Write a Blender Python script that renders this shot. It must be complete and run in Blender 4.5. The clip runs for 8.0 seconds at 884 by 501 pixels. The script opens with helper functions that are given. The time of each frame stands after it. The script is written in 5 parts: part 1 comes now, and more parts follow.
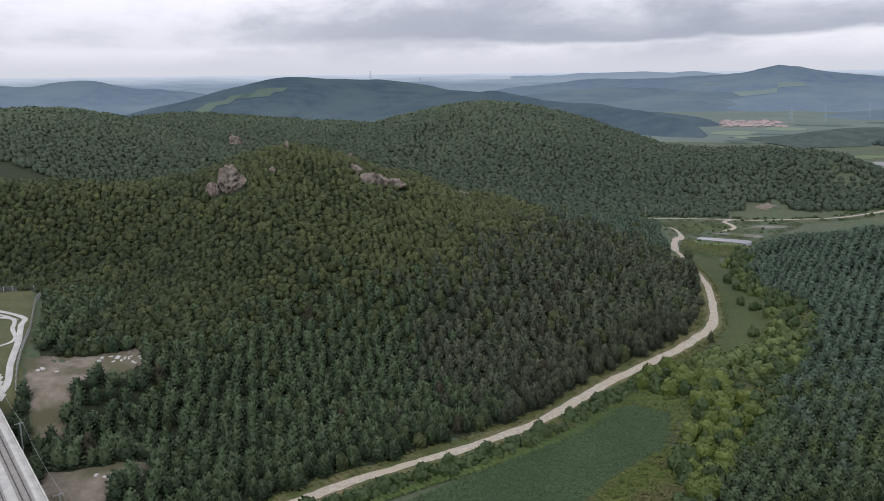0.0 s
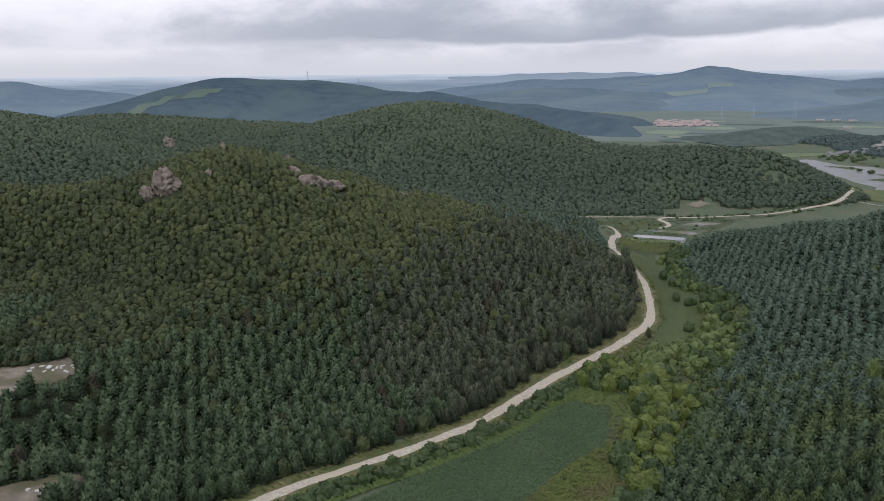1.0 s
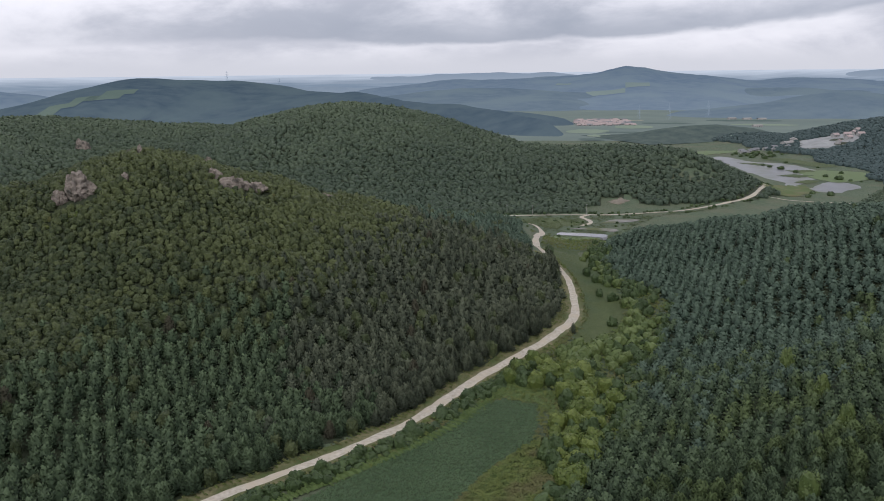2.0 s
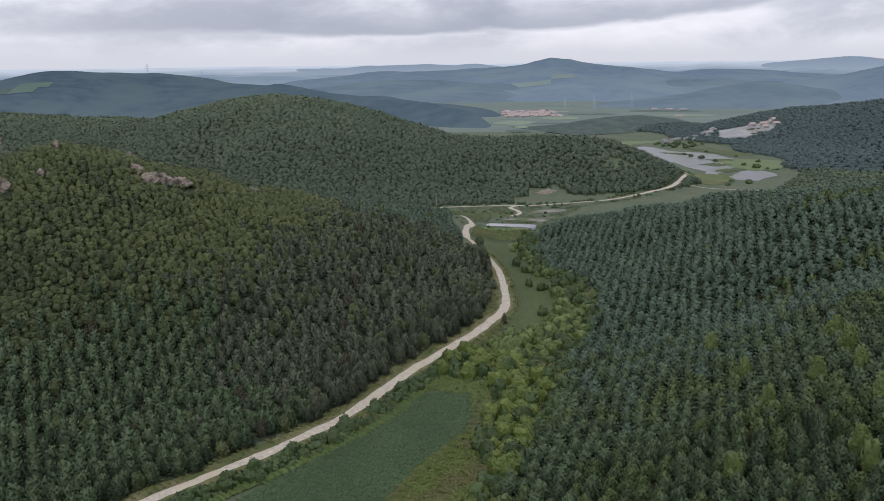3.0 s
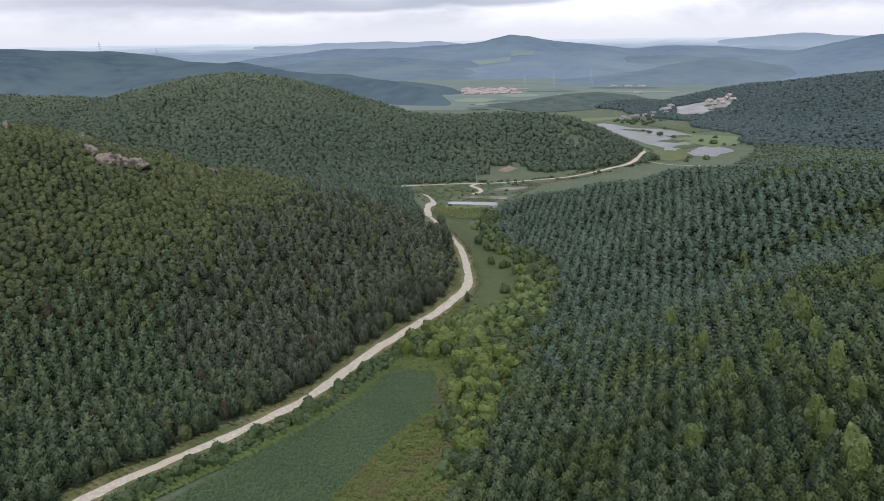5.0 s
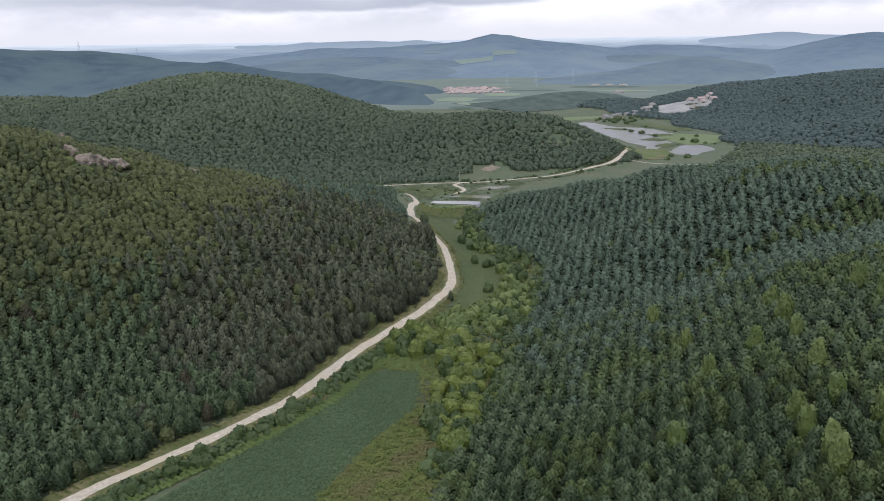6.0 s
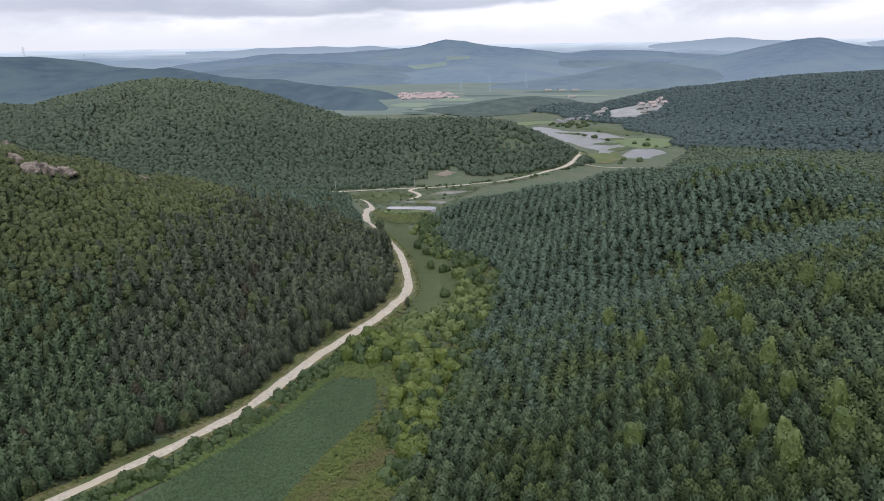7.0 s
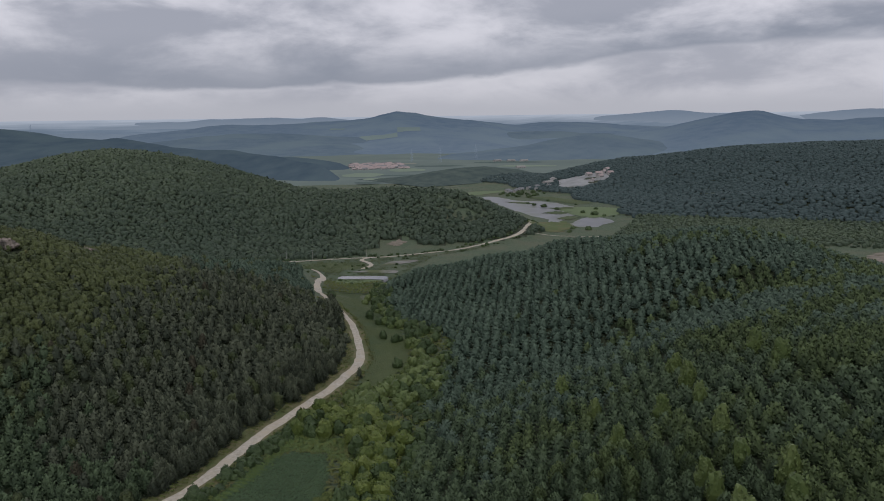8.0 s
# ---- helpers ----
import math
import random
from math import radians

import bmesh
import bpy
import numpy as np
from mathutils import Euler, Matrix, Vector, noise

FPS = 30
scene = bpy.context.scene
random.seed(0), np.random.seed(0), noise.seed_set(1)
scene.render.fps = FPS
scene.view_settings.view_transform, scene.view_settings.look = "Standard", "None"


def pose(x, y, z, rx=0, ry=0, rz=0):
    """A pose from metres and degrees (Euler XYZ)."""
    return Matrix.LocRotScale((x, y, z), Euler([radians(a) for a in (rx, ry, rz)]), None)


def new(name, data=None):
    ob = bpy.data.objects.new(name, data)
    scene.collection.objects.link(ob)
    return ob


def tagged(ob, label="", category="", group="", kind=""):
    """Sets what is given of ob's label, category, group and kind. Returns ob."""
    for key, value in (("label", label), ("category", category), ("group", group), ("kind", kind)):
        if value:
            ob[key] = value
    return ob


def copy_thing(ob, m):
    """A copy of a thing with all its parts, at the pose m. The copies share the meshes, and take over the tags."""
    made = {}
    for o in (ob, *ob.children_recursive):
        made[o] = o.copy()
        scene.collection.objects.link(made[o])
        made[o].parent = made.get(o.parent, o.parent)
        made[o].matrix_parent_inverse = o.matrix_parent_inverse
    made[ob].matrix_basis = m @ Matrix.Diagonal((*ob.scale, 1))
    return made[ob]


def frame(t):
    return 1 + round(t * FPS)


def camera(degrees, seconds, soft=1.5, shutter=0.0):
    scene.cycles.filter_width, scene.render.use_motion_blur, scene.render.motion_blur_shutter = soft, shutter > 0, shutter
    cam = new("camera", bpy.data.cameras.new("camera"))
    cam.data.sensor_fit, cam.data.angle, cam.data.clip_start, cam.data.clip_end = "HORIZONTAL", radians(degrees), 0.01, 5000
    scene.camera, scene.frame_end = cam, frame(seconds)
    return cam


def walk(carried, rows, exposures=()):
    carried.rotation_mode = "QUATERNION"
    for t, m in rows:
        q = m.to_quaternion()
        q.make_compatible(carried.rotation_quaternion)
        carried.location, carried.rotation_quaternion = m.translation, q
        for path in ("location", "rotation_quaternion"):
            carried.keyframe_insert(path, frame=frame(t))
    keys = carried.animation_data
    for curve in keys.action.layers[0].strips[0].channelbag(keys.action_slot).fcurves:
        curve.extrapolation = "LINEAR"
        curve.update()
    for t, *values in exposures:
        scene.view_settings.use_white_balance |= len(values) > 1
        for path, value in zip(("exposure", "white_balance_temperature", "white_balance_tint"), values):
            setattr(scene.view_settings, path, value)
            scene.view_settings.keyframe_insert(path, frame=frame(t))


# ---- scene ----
# ---------------------------------------------------------------- camera
cam = camera(55.14, 8.0, soft=0.95)
EYE = 110.0
# seconds, east, north, up, degrees to the right, pitch, roll
ROWS = [
    (0.0, 0.00, 0.00, 0.00, 0.02, -11.82, -0.59),
    (0.5, -0.10, 0.12, 0.05, 2.05, -11.84, -0.53),
    (1.0, -0.12, 0.30, 0.05, 4.14, -11.82, -0.58),
    (1.5, -0.08, 0.56, 0.07, 6.61, -11.84, -0.63),
    (3.0, 0.02, 1.35, 0.08, 14.06, -12.44, -0.70),
    (3.5, 0.08, 1.58, 0.06, 15.68, -13.41, -0.79),
    (4.0, 0.06, 1.80, 0.09, 16.40, -13.86, -0.82),
    (4.5, 0.08, 1.95, 0.11, 16.56, -13.93, -0.82),
    (6.0, 0.16, 2.10, 0.09, 17.85, -14.00, -0.86),
    (6.5, 0.28, 2.28, 0.07, 19.18, -14.03, -0.86),
    (7.0, 0.43, 2.58, 0.06, 20.90, -13.69, -0.88),
    (7.5, 0.58, 3.05, 0.12, 22.82, -11.68, -0.88),
    (8.0, 0.68, 3.45, 0.08, 24.28, -9.07, -0.72),
]
EXPOSURES = [(0.0, -0.24, 6090, 10), (1.5, -0.26, 6090, 10), (3.0, -0.21, 6090, 10), (4.0, -0.02, 6090, 10), (6.0, 0.10, 6090, 10), (7.4, 0.14, 6090, 10), (8.0, -0.82, 6090, 10)]
walk(cam, [(t, pose(x, y, EYE + z, 90 + pitch, 0, -yaw) @ pose(0, 0, 0, 0, 0, roll)) for t, x, y, z, yaw, pitch, roll in ROWS], EXPOSURES)
# ---------------------------------------------------------------- sky and sun
world = bpy.data.worlds.new("overcast_sky")
scene.world = world
world.use_nodes = True
wt = world.node_tree
wt.nodes.clear()


def wnode(kind, **values):
    n = wt.nodes.new(kind)
    for key, value in values.items():
        n.inputs[key].default_value = value
    return n


SUN_UP, SUN_ROUND = radians(52), radians(200)
wout, wback = wnode("ShaderNodeOutputWorld"), wnode("ShaderNodeBackground", Strength=1.0)
clear = wnode("ShaderNodeTexSky")
clear.sky_type, clear.sun_disc, clear.sun_elevation, clear.sun_rotation = "NISHITA", False, SUN_UP, SUN_ROUND
dim = wnode("ShaderNodeVectorMath")
dim.operation = "SCALE"
dim.inputs["Scale"].default_value = 0.08
way = wnode("ShaderNodeTexCoord")
axes = wnode("ShaderNodeSeparateXYZ")
wt.links.new(way.outputs["Generated"], axes.inputs[0])
wt.links.new(clear.outputs[0], dim.inputs[0])


def wmath(op, a, b=None):
    n = wnode("ShaderNodeMath")
    n.operation = op
    for k, v in enumerate((a, b)):
        if v is None:
            continue
        if isinstance(v, (int, float)):
            n.inputs[k].default_value = v
        else:
            wt.links.new(v, n.inputs[k])
    return n.outputs[0]


# a broken deck of low cloud: flat cells drawn out along the horizon
squash = wnode("ShaderNodeVectorMath")
squash.operation = "MULTIPLY"
squash.inputs[1].default_value = (1.0, 1.0, 2.7)
wt.links.new(way.outputs["Generated"], squash.inputs[0])
big = wnode("ShaderNodeTexNoise", Scale=2.6, Detail=8.0, Roughness=0.52, Distortion=0.35)
puffs = wnode("ShaderNodeTexNoise", Scale=7.5, Detail=7.0, Roughness=0.58, Distortion=0.25)
for n in (big, puffs):
    wt.links.new(squash.outputs[0], n.inputs["Vector"])


def wrange(value, lo, hi, to_lo=0.0, to_hi=1.0, smooth=True):
    n = wnode("ShaderNodeMapRange", **{"From Min": lo, "From Max": hi, "To Min": to_lo, "To Max": to_hi})
    n.interpolation_type = "SMOOTHSTEP" if smooth else "LINEAR"
    wt.links.new(value, n.inputs["Value"])
    return n.outputs[0]


def wmix(factor, a, b):
    n = wnode("ShaderNodeMix")
    n.data_type = "RGBA"
    for key, v in (("Factor", factor), ("A", a), ("B", b)):
        if isinstance(v, tuple):
            n.inputs[key].default_value = (*v, 1)
        else:
            wt.links.new(v, n.inputs[key])
    return n.outputs["Result"]


# height over the base of the cloud deck, whose edge climbs towards the east
base = wrange(axes.outputs["X"], 0.22, 0.80, 0.031, 0.072)
over = wmath("SUBTRACT", axes.outputs["Z"], base)
over = wmath("ADD", over, wmath("MULTIPLY", wmath("SUBTRACT", big.outputs[0], 0.5), 0.040))
over = wmath("ADD", over, wmath("MULTIPLY", wmath("SUBTRACT", puffs.outputs[0], 0.5), 0.026))
under = wrange(over, -0.001, 0.006)
thinner = wrange(over, 0.010, 0.055, 1.0, 0.22)
bank = wrange(axes.outputs["X"], -0.30, 0.16, 0.22, 1.0)
gloom = wmath("MULTIPLY", wmath("MULTIPLY", under, thinner), bank)
lumps = wrange(wmath("ADD", wmath("MULTIPLY", big.outputs[0], 0.55), wmath("MULTIPLY", puffs.outputs[0], 0.45)), 0.40, 0.60)
high_up = wrange(axes.outputs["Z"], 0.035, 0.11)
deck = wmix(lumps, (0.72, 0.71, 0.78), (1.14, 1.09, 1.13))
clouds = wmix(wmath("MULTIPLY", gloom, 0.80), deck, (0.44, 0.465, 0.55))
clouds = wmix(wmath("MULTIPLY", high_up, wmath("MULTIPLY", lumps, 0.62)), clouds, (1.5, 1.42, 1.46))
# paler and smoother towards the horizon
pale = wrange(axes.outputs["Z"], 0.004, 0.036, 0.95, 0.0)
low_sky = wmix(pale, clouds, (0.85, 0.83, 0.875))
# a little of the clear sky's own colour comes through the cloud
mixed = wnode("ShaderNodeMix", Factor=0.08)
mixed.data_type = "RGBA"
wt.links.new(low_sky, mixed.inputs["A"])
wt.links.new(dim.outputs[0], mixed.inputs["B"])
wt.links.new(mixed.outputs["Result"], wback.inputs["Color"])
wt.links.new(wback.outputs[0], wout.inputs["Surface"])

sun = new("sun", bpy.data.lights.new("sun", "SUN"))
sun.data.energy, sun.data.angle, sun.data.color = 1.1, radians(18), (1.0, 0.96, 0.90)
sun.matrix_world = pose(0, 0, 400, 90 - math.degrees(SUN_UP), 0, 180 - math.degrees(SUN_ROUND))
# ---------------------------------------------------------------- materials
def material(name, low, high, scale=1.0, detail=5.0, rough=0.8, bump=0.0, bump_scale=8.0, metal=0.0, tint="", patches=None, patch_scale=0.02, glow=None, spec=0.3):
    """A surface whose colour wanders between two tones by noise; tint names a mesh attribute that shifts it piece by piece;
    patches adds a third tone in broad stains; glow is the light of hazy distance, for backdrops alone."""
    m = bpy.data.materials.new(name)
    m.use_nodes = True
    t = m.node_tree
    t.nodes.clear()
    out, bsdf = t.nodes.new("ShaderNodeOutputMaterial"), t.nodes.new("ShaderNodeBsdfPrincipled")
    t.links.new(bsdf.outputs[0], out.inputs["Surface"])
    bsdf.inputs["Roughness"].default_value, bsdf.inputs["Metallic"].default_value = rough, metal
    bsdf.inputs["Specular IOR Level"].default_value = spec
    where = t.nodes.new("ShaderNodeNewGeometry")
    fine = t.nodes.new("ShaderNodeTexNoise")
    fine.inputs["Scale"].default_value, fine.inputs["Detail"].default_value, fine.inputs["Roughness"].default_value = scale, detail, 0.6
    t.links.new(where.outputs["Position"], fine.inputs["Vector"])
    spread = t.nodes.new("ShaderNodeMapRange")
    spread.inputs["From Min"].default_value, spread.inputs["From Max"].default_value = 0.3, 0.7
    t.links.new(fine.outputs[0], spread.inputs["Value"])
    mix = t.nodes.new("ShaderNodeMix")
    mix.data_type = "RGBA"
    mix.inputs["A"].default_value, mix.inputs["B"].default_value = (*low, 1), (*high, 1)
    if tint:
        a = t.nodes.new("ShaderNodeAttribute")
        a.attribute_name = tint
        half = t.nodes.new("ShaderNodeMix")
        half.data_type = "FLOAT"
        half.inputs["Factor"].default_value = 0.7
        t.links.new(spread.outputs[0], half.inputs["A"])
        t.links.new(a.outputs["Fac"], half.inputs["B"])
        t.links.new(half.outputs["Result"], mix.inputs["Factor"])
    else:
        t.links.new(spread.outputs[0], mix.inputs["Factor"])
    colour = mix.outputs["Result"]
    if patches:
        broad = t.nodes.new("ShaderNodeTexNoise")
        broad.inputs["Scale"].default_value, broad.inputs["Detail"].default_value = patch_scale, 4.0
        t.links.new(where.outputs["Position"], broad.inputs["Vector"])
        cut = t.nodes.new("ShaderNodeMapRange")
        cut.inputs["From Min"].default_value, cut.inputs["From Max"].default_value = 0.46, 0.64
        t.links.new(broad.outputs[0], cut.inputs["Value"])
        over = t.nodes.new("ShaderNodeMix")
        over.data_type = "RGBA"
        t.links.new(cut.outputs[0], over.inputs["Factor"])
        t.links.new(colour, over.inputs["A"])
        over.inputs["B"].default_value = (*patches, 1)
        colour = over.outputs["Result"]
    t.links.new(colour, bsdf.inputs["Base Color"])
    if bump:
        grain = t.nodes.new("ShaderNodeTexNoise")
        grain.inputs["Scale"].default_value, grain.inputs["Detail"].default_value = bump_scale, 5.0
        t.links.new(where.outputs["Position"], grain.inputs["Vector"])
        b = t.nodes.new("ShaderNodeBump")
        b.inputs["Strength"].default_value, b.inputs["Distance"].default_value = 1.0, bump
        t.links.new(grain.outputs[0], b.inputs["Height"])
        t.links.new(b.outputs[0], bsdf.inputs["Normal"])
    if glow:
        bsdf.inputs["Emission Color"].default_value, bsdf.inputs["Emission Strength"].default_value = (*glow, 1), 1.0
    return m


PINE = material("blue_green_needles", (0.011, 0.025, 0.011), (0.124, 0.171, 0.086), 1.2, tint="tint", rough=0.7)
# needles of the farther stands: haze put into their colour, paler and bluer
PINE_HAZED = material("hazed_blue_needles", (0.024, 0.045, 0.030), (0.120, 0.168, 0.114), 1.2, tint="tint", rough=0.7)
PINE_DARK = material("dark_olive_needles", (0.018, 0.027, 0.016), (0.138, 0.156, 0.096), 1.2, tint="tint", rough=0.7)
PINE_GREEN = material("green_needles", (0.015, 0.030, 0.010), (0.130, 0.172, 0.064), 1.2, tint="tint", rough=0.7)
LEAF = material("oak_leaves", (0.020, 0.034, 0.014), (0.112, 0.132, 0.047), 0.9, tint="tint", rough=0.6, bump=0.9, bump_scale=1.3)
# leaves of the far woods, dark tones lifted and blued to suggest haze
LEAF_FAR = material("hazed_far_leaves", (0.042, 0.064, 0.042), (0.100, 0.130, 0.074), 0.5, tint="tint", rough=0.7, bump=0.35, bump_scale=0.8)
LEAF_BRIGHT = material("willow_leaves", (0.040, 0.072, 0.015), (0.165, 0.196, 0.044), 1.5, tint="tint", rough=0.55)
LEAF_SHRUB = material("shrub_leaves", (0.026, 0.046, 0.016), (0.070, 0.105, 0.034), 1.5, tint="tint", rough=0.6)
# eastern wood: distance haze mixed into the leaf colour, flat and bluish
LEAF_EAST = material("hazed_eastern_leaves", (0.048, 0.074, 0.072), (0.074, 0.104, 0.100), 0.4, tint="tint", rough=0.8, bump=0.3, bump_scale=0.5)
BIRCH_LEAF = material("birch_leaves", (0.050, 0.082, 0.022), (0.140, 0.176, 0.054), 1.5, tint="tint", rough=0.55)
BARK = material("pine_bark", (0.06, 0.045, 0.035), (0.14, 0.10, 0.075), 6.0, bump=0.03, rough=0.9)
GRASS = material("meadow_grass", (0.06, 0.088, 0.05), (0.104, 0.134, 0.075), 0.25, bump=0.35, bump_scale=2.5, patches=(0.105, 0.118, 0.070), patch_scale=0.03)
LITTER = material("forest_floor", (0.022, 0.032, 0.015), (0.046, 0.055, 0.027), 0.5, bump=0.3, bump_scale=2.0)
DIRT = material("pale_gravel_road", (0.33, 0.295, 0.235), (0.56, 0.51, 0.43), 0.7, bump=0.05, bump_scale=5.0, patches=(0.46, 0.40, 0.31), patch_scale=0.12, rough=0.95)
VERGE = material("dry_verge", (0.095, 0.098, 0.042), (0.2, 0.175, 0.09), 0.5, bump=0.2, bump_scale=3.0, patches=(0.075, 0.100, 0.030), patch_scale=0.09)
SOIL = material("bare_soil", (0.13, 0.11, 0.082), (0.29, 0.25, 0.2), 0.22, bump=0.25, bump_scale=1.2, patches=(0.105, 0.10, 0.055), patch_scale=0.08)
CROP = material("bean_leaves", (0.045, 0.085, 0.035), (0.095, 0.150, 0.068), 1.0, tint="tint", rough=0.55)
CROP_SOIL = material("field_soil", (0.040, 0.062, 0.026), (0.070, 0.100, 0.042), 0.4, bump=0.2, bump_scale=3.0)
REED = material("reed_bed", (0.066, 0.087, 0.030), (0.086, 0.110, 0.040), 0.35, bump=0.45, bump_scale=1.6, patches=(0.060, 0.088, 0.034), patch_scale=0.05)
HERB = material("rank_weeds", (0.070, 0.104, 0.026), (0.140, 0.162, 0.044), 0.5, tint="tint", patches=(0.118, 0.116, 0.046), patch_scale=0.09)
WATER = material("still_water", (0.09, 0.095, 0.10), (0.15, 0.15, 0.155), 0.05, rough=0.10, bump=0.01, bump_scale=0.6, spec=0.9)
ROCK = material("weathered_granite", (0.15, 0.125, 0.105), (0.37, 0.315, 0.265), 0.6, detail=9, bump=1.1, bump_scale=0.9, rough=0.9, patches=(0.085, 0.078, 0.066), patch_scale=0.22)
CONCRETE = material("pale_concrete", (0.44, 0.43, 0.41), (0.62, 0.61, 0.58), 0.25, bump=0.02, bump_scale=3.0, rough=0.9)
BALLAST = material("track_slab", (0.24, 0.23, 0.215), (0.36, 0.345, 0.32), 0.8, bump=0.03, bump_scale=6.0, rough=0.95)
RAIL = material("rusty_rail", (0.055, 0.045, 0.04), (0.12, 0.10, 0.085), 2.0, rough=0.5, metal=0.6)
STEEL = material("galvanised_steel", (0.28, 0.29, 0.3), (0.42, 0.43, 0.44), 2.0, rough=0.5, metal=0.5)
# tile red faded in the base colour, as haze does far off
ROOF = material("hazed_red_tiles", (0.32, 0.245, 0.23), (0.44, 0.37, 0.35), 0.4, rough=0.8)
PANE = material("dark_pane", (0.03, 0.035, 0.04), (0.06, 0.065, 0.07), 1.0, rough=0.15, spec=0.5)
QUARRY_STONE = material("quarried_stone", (0.23, 0.235, 0.23), (0.35, 0.355, 0.35), 0.06, bump=0.6, bump_scale=0.3, rough=0.95)
MUD = material("grey_pond_mud", (0.17, 0.165, 0.15), (0.27, 0.26, 0.24), 0.15, bump=0.1, bump_scale=1.5, rough=0.9, spec=0.1, patches=(0.12, 0.135, 0.07), patch_scale=0.06)
RUST = material("dying_needles", (0.045, 0.044, 0.028), (0.100, 0.092, 0.058), 1.2, tint="tint", rough=0.8)
BANK = material("tall_bank_grass", (0.085, 0.13, 0.036), (0.14, 0.19, 0.062), 0.8, tint="tint", rough=0.6)
LAKE_WATER = material("weedy_lake_water", (0.10, 0.105, 0.11), (0.16, 0.16, 0.165), 0.05, rough=0.34, bump=0.05, bump_scale=0.5, spec=0.42, patches=(0.085, 0.095, 0.06), patch_scale=0.035)
VILLAGE_PLASTER = material("muted_plaster", (0.34, 0.33, 0.31), (0.50, 0.48, 0.46), 0.3, rough=0.9)
TIN = material("dull_tin_roof", (0.15, 0.155, 0.16), (0.25, 0.25, 0.255), 0.5, rough=0.75)
LAWN = material("olive_lawn", (0.085, 0.092, 0.040), (0.130, 0.132, 0.062), 0.3, bump=0.1, bump_scale=3.0, patches=(0.075, 0.092, 0.036), patch_scale=0.08)
# ---------------------------------------------------------------- lie of the land
# crest lines: east, north, height, reach on the far side of its course, reach on the near side
LEFT_HILL = [(-420, 395, 66, 190, 190), (-230, 402, 60, 190, 200), (-160, 405, 58, 180, 200), (-110, 420, 60, 150, 200), (-78, 436, 73, 130, 200),
             (-40, 442, 61, 120, 195), (6, 456, 46, 110, 185), (38, 470, 35.5, 100, 165), (72, 490, 26, 90, 112), (104, 520, 20.5, 75, 78), (140, 575, 9, 58, 48)]
MID_HILL = [(-560, 860, 84, 400, 420), (-430, 930, 80, 300, 380), (-375, 1010, 57, 300, 420), (-330, 1100, 66, 300, 420), (-170, 1140, 53, 300, 420), (-70, 1148, 41, 300, 430), (21, 1100, 65, 260, 430),
            (63, 1098, 77, 220, 440), (105, 1075, 64, 170, 420), (150, 1040, 46, 150, 390), (198, 1000, 35, 140, 340), (232, 952, 32, 140, 310), (270, 890, 34, 150, 250),
            (308, 846, 37, 150, 210), (352, 808, 38, 120, 165), (372, 780, 25, 60, 88), (388, 757, 7, 18, 26)]
RIGHT_HILL = [(186, 496, 3, 40, 25), (205, 467, 17, 60, 50), (236, 418, 30, 110, 95), (262, 378, 40, 150, 130), (285, 322, 50, 200, 170), (310, 260, 37, 230, 190),
              (225, 150, 44, 260, 165), (155, 40, 44, 260, 165), (100, -80, 44, 260, 165)]
EAST_HILL = [(760, 1330, 9, 100, 130), (800, 1230, 12, 60, 140), (860, 1180, 22, 90, 260), (920, 1190, 40, 150, 330), (990, 1130, 48, 300, 330), (1050, 1070, 58, 400, 330), (1180, 1040, 62, 500, 350), (1600, 800, 70, 600, 400)]

EAST_SPUR = [(612, 812, 1, 30, 30), (655, 785, 11, 90, 75), (715, 750, 20, 130, 105), (775, 712, 27, 140, 120), (860, 620, 32, 160, 130), (960, 480, 34, 160, 130)]


def crest(x, y, line):
    """Height of one ridge over the plain: a rounded back along its crest line."""
    best = np.zeros_like(x)
    for (ax, ay, ah, al, ar), (bx, by, bh, bl, br) in zip(line, line[1:]):
        ux, uy = bx - ax, by - ay
        n = math.hypot(ux, uy)
        t = np.clip(((x - ax) * ux + (y - ay) * uy) / (n * n), 0, 1)
        dx, dy = x - ax - t * ux, y - ay - t * uy
        d = np.hypot(dx, dy)
        side = 0.5 + 0.5 * (ux * dy - uy * dx) / (n * np.maximum(d, 1e-6))
        reach = (ar + (br - ar) * t) * (1 - side) + (al + (bl - al) * t) * side
        h = (ah + (bh - ah) * t) * (0.5 + 0.5 * np.cos(np.pi * np.minimum(d / reach, 1)))
        best = np.maximum(best, h)
    return best


def wave(x, y, size, seed):
    """Gentle rolling, between -1 and 1."""
    r = random.Random(seed)
    out = np.zeros_like(x)
    for _ in range(5):
        a, p, s = r.uniform(0, 6.28), r.uniform(0, 6.28), size * r.uniform(0.6, 1.7)
        out += np.sin((x * math.cos(a) + y * math.sin(a)) * 6.28 / s + p)
    return out / 5


TERRACES = [(-170, 292, 76, 24.0), (-112, 258, 16, 20.0), (-92, 204, 16, 10.0), (189, 563, 20, -2.9), (206, 581, 14, -3.1), (239, 614, 20, -3.6), (520, 770, 48, -7.0), (548, 850, 52, -7.0), (556, 940, 58, -7.0), (565, 1040, 56, -7.0)]  # east, north, radius, height


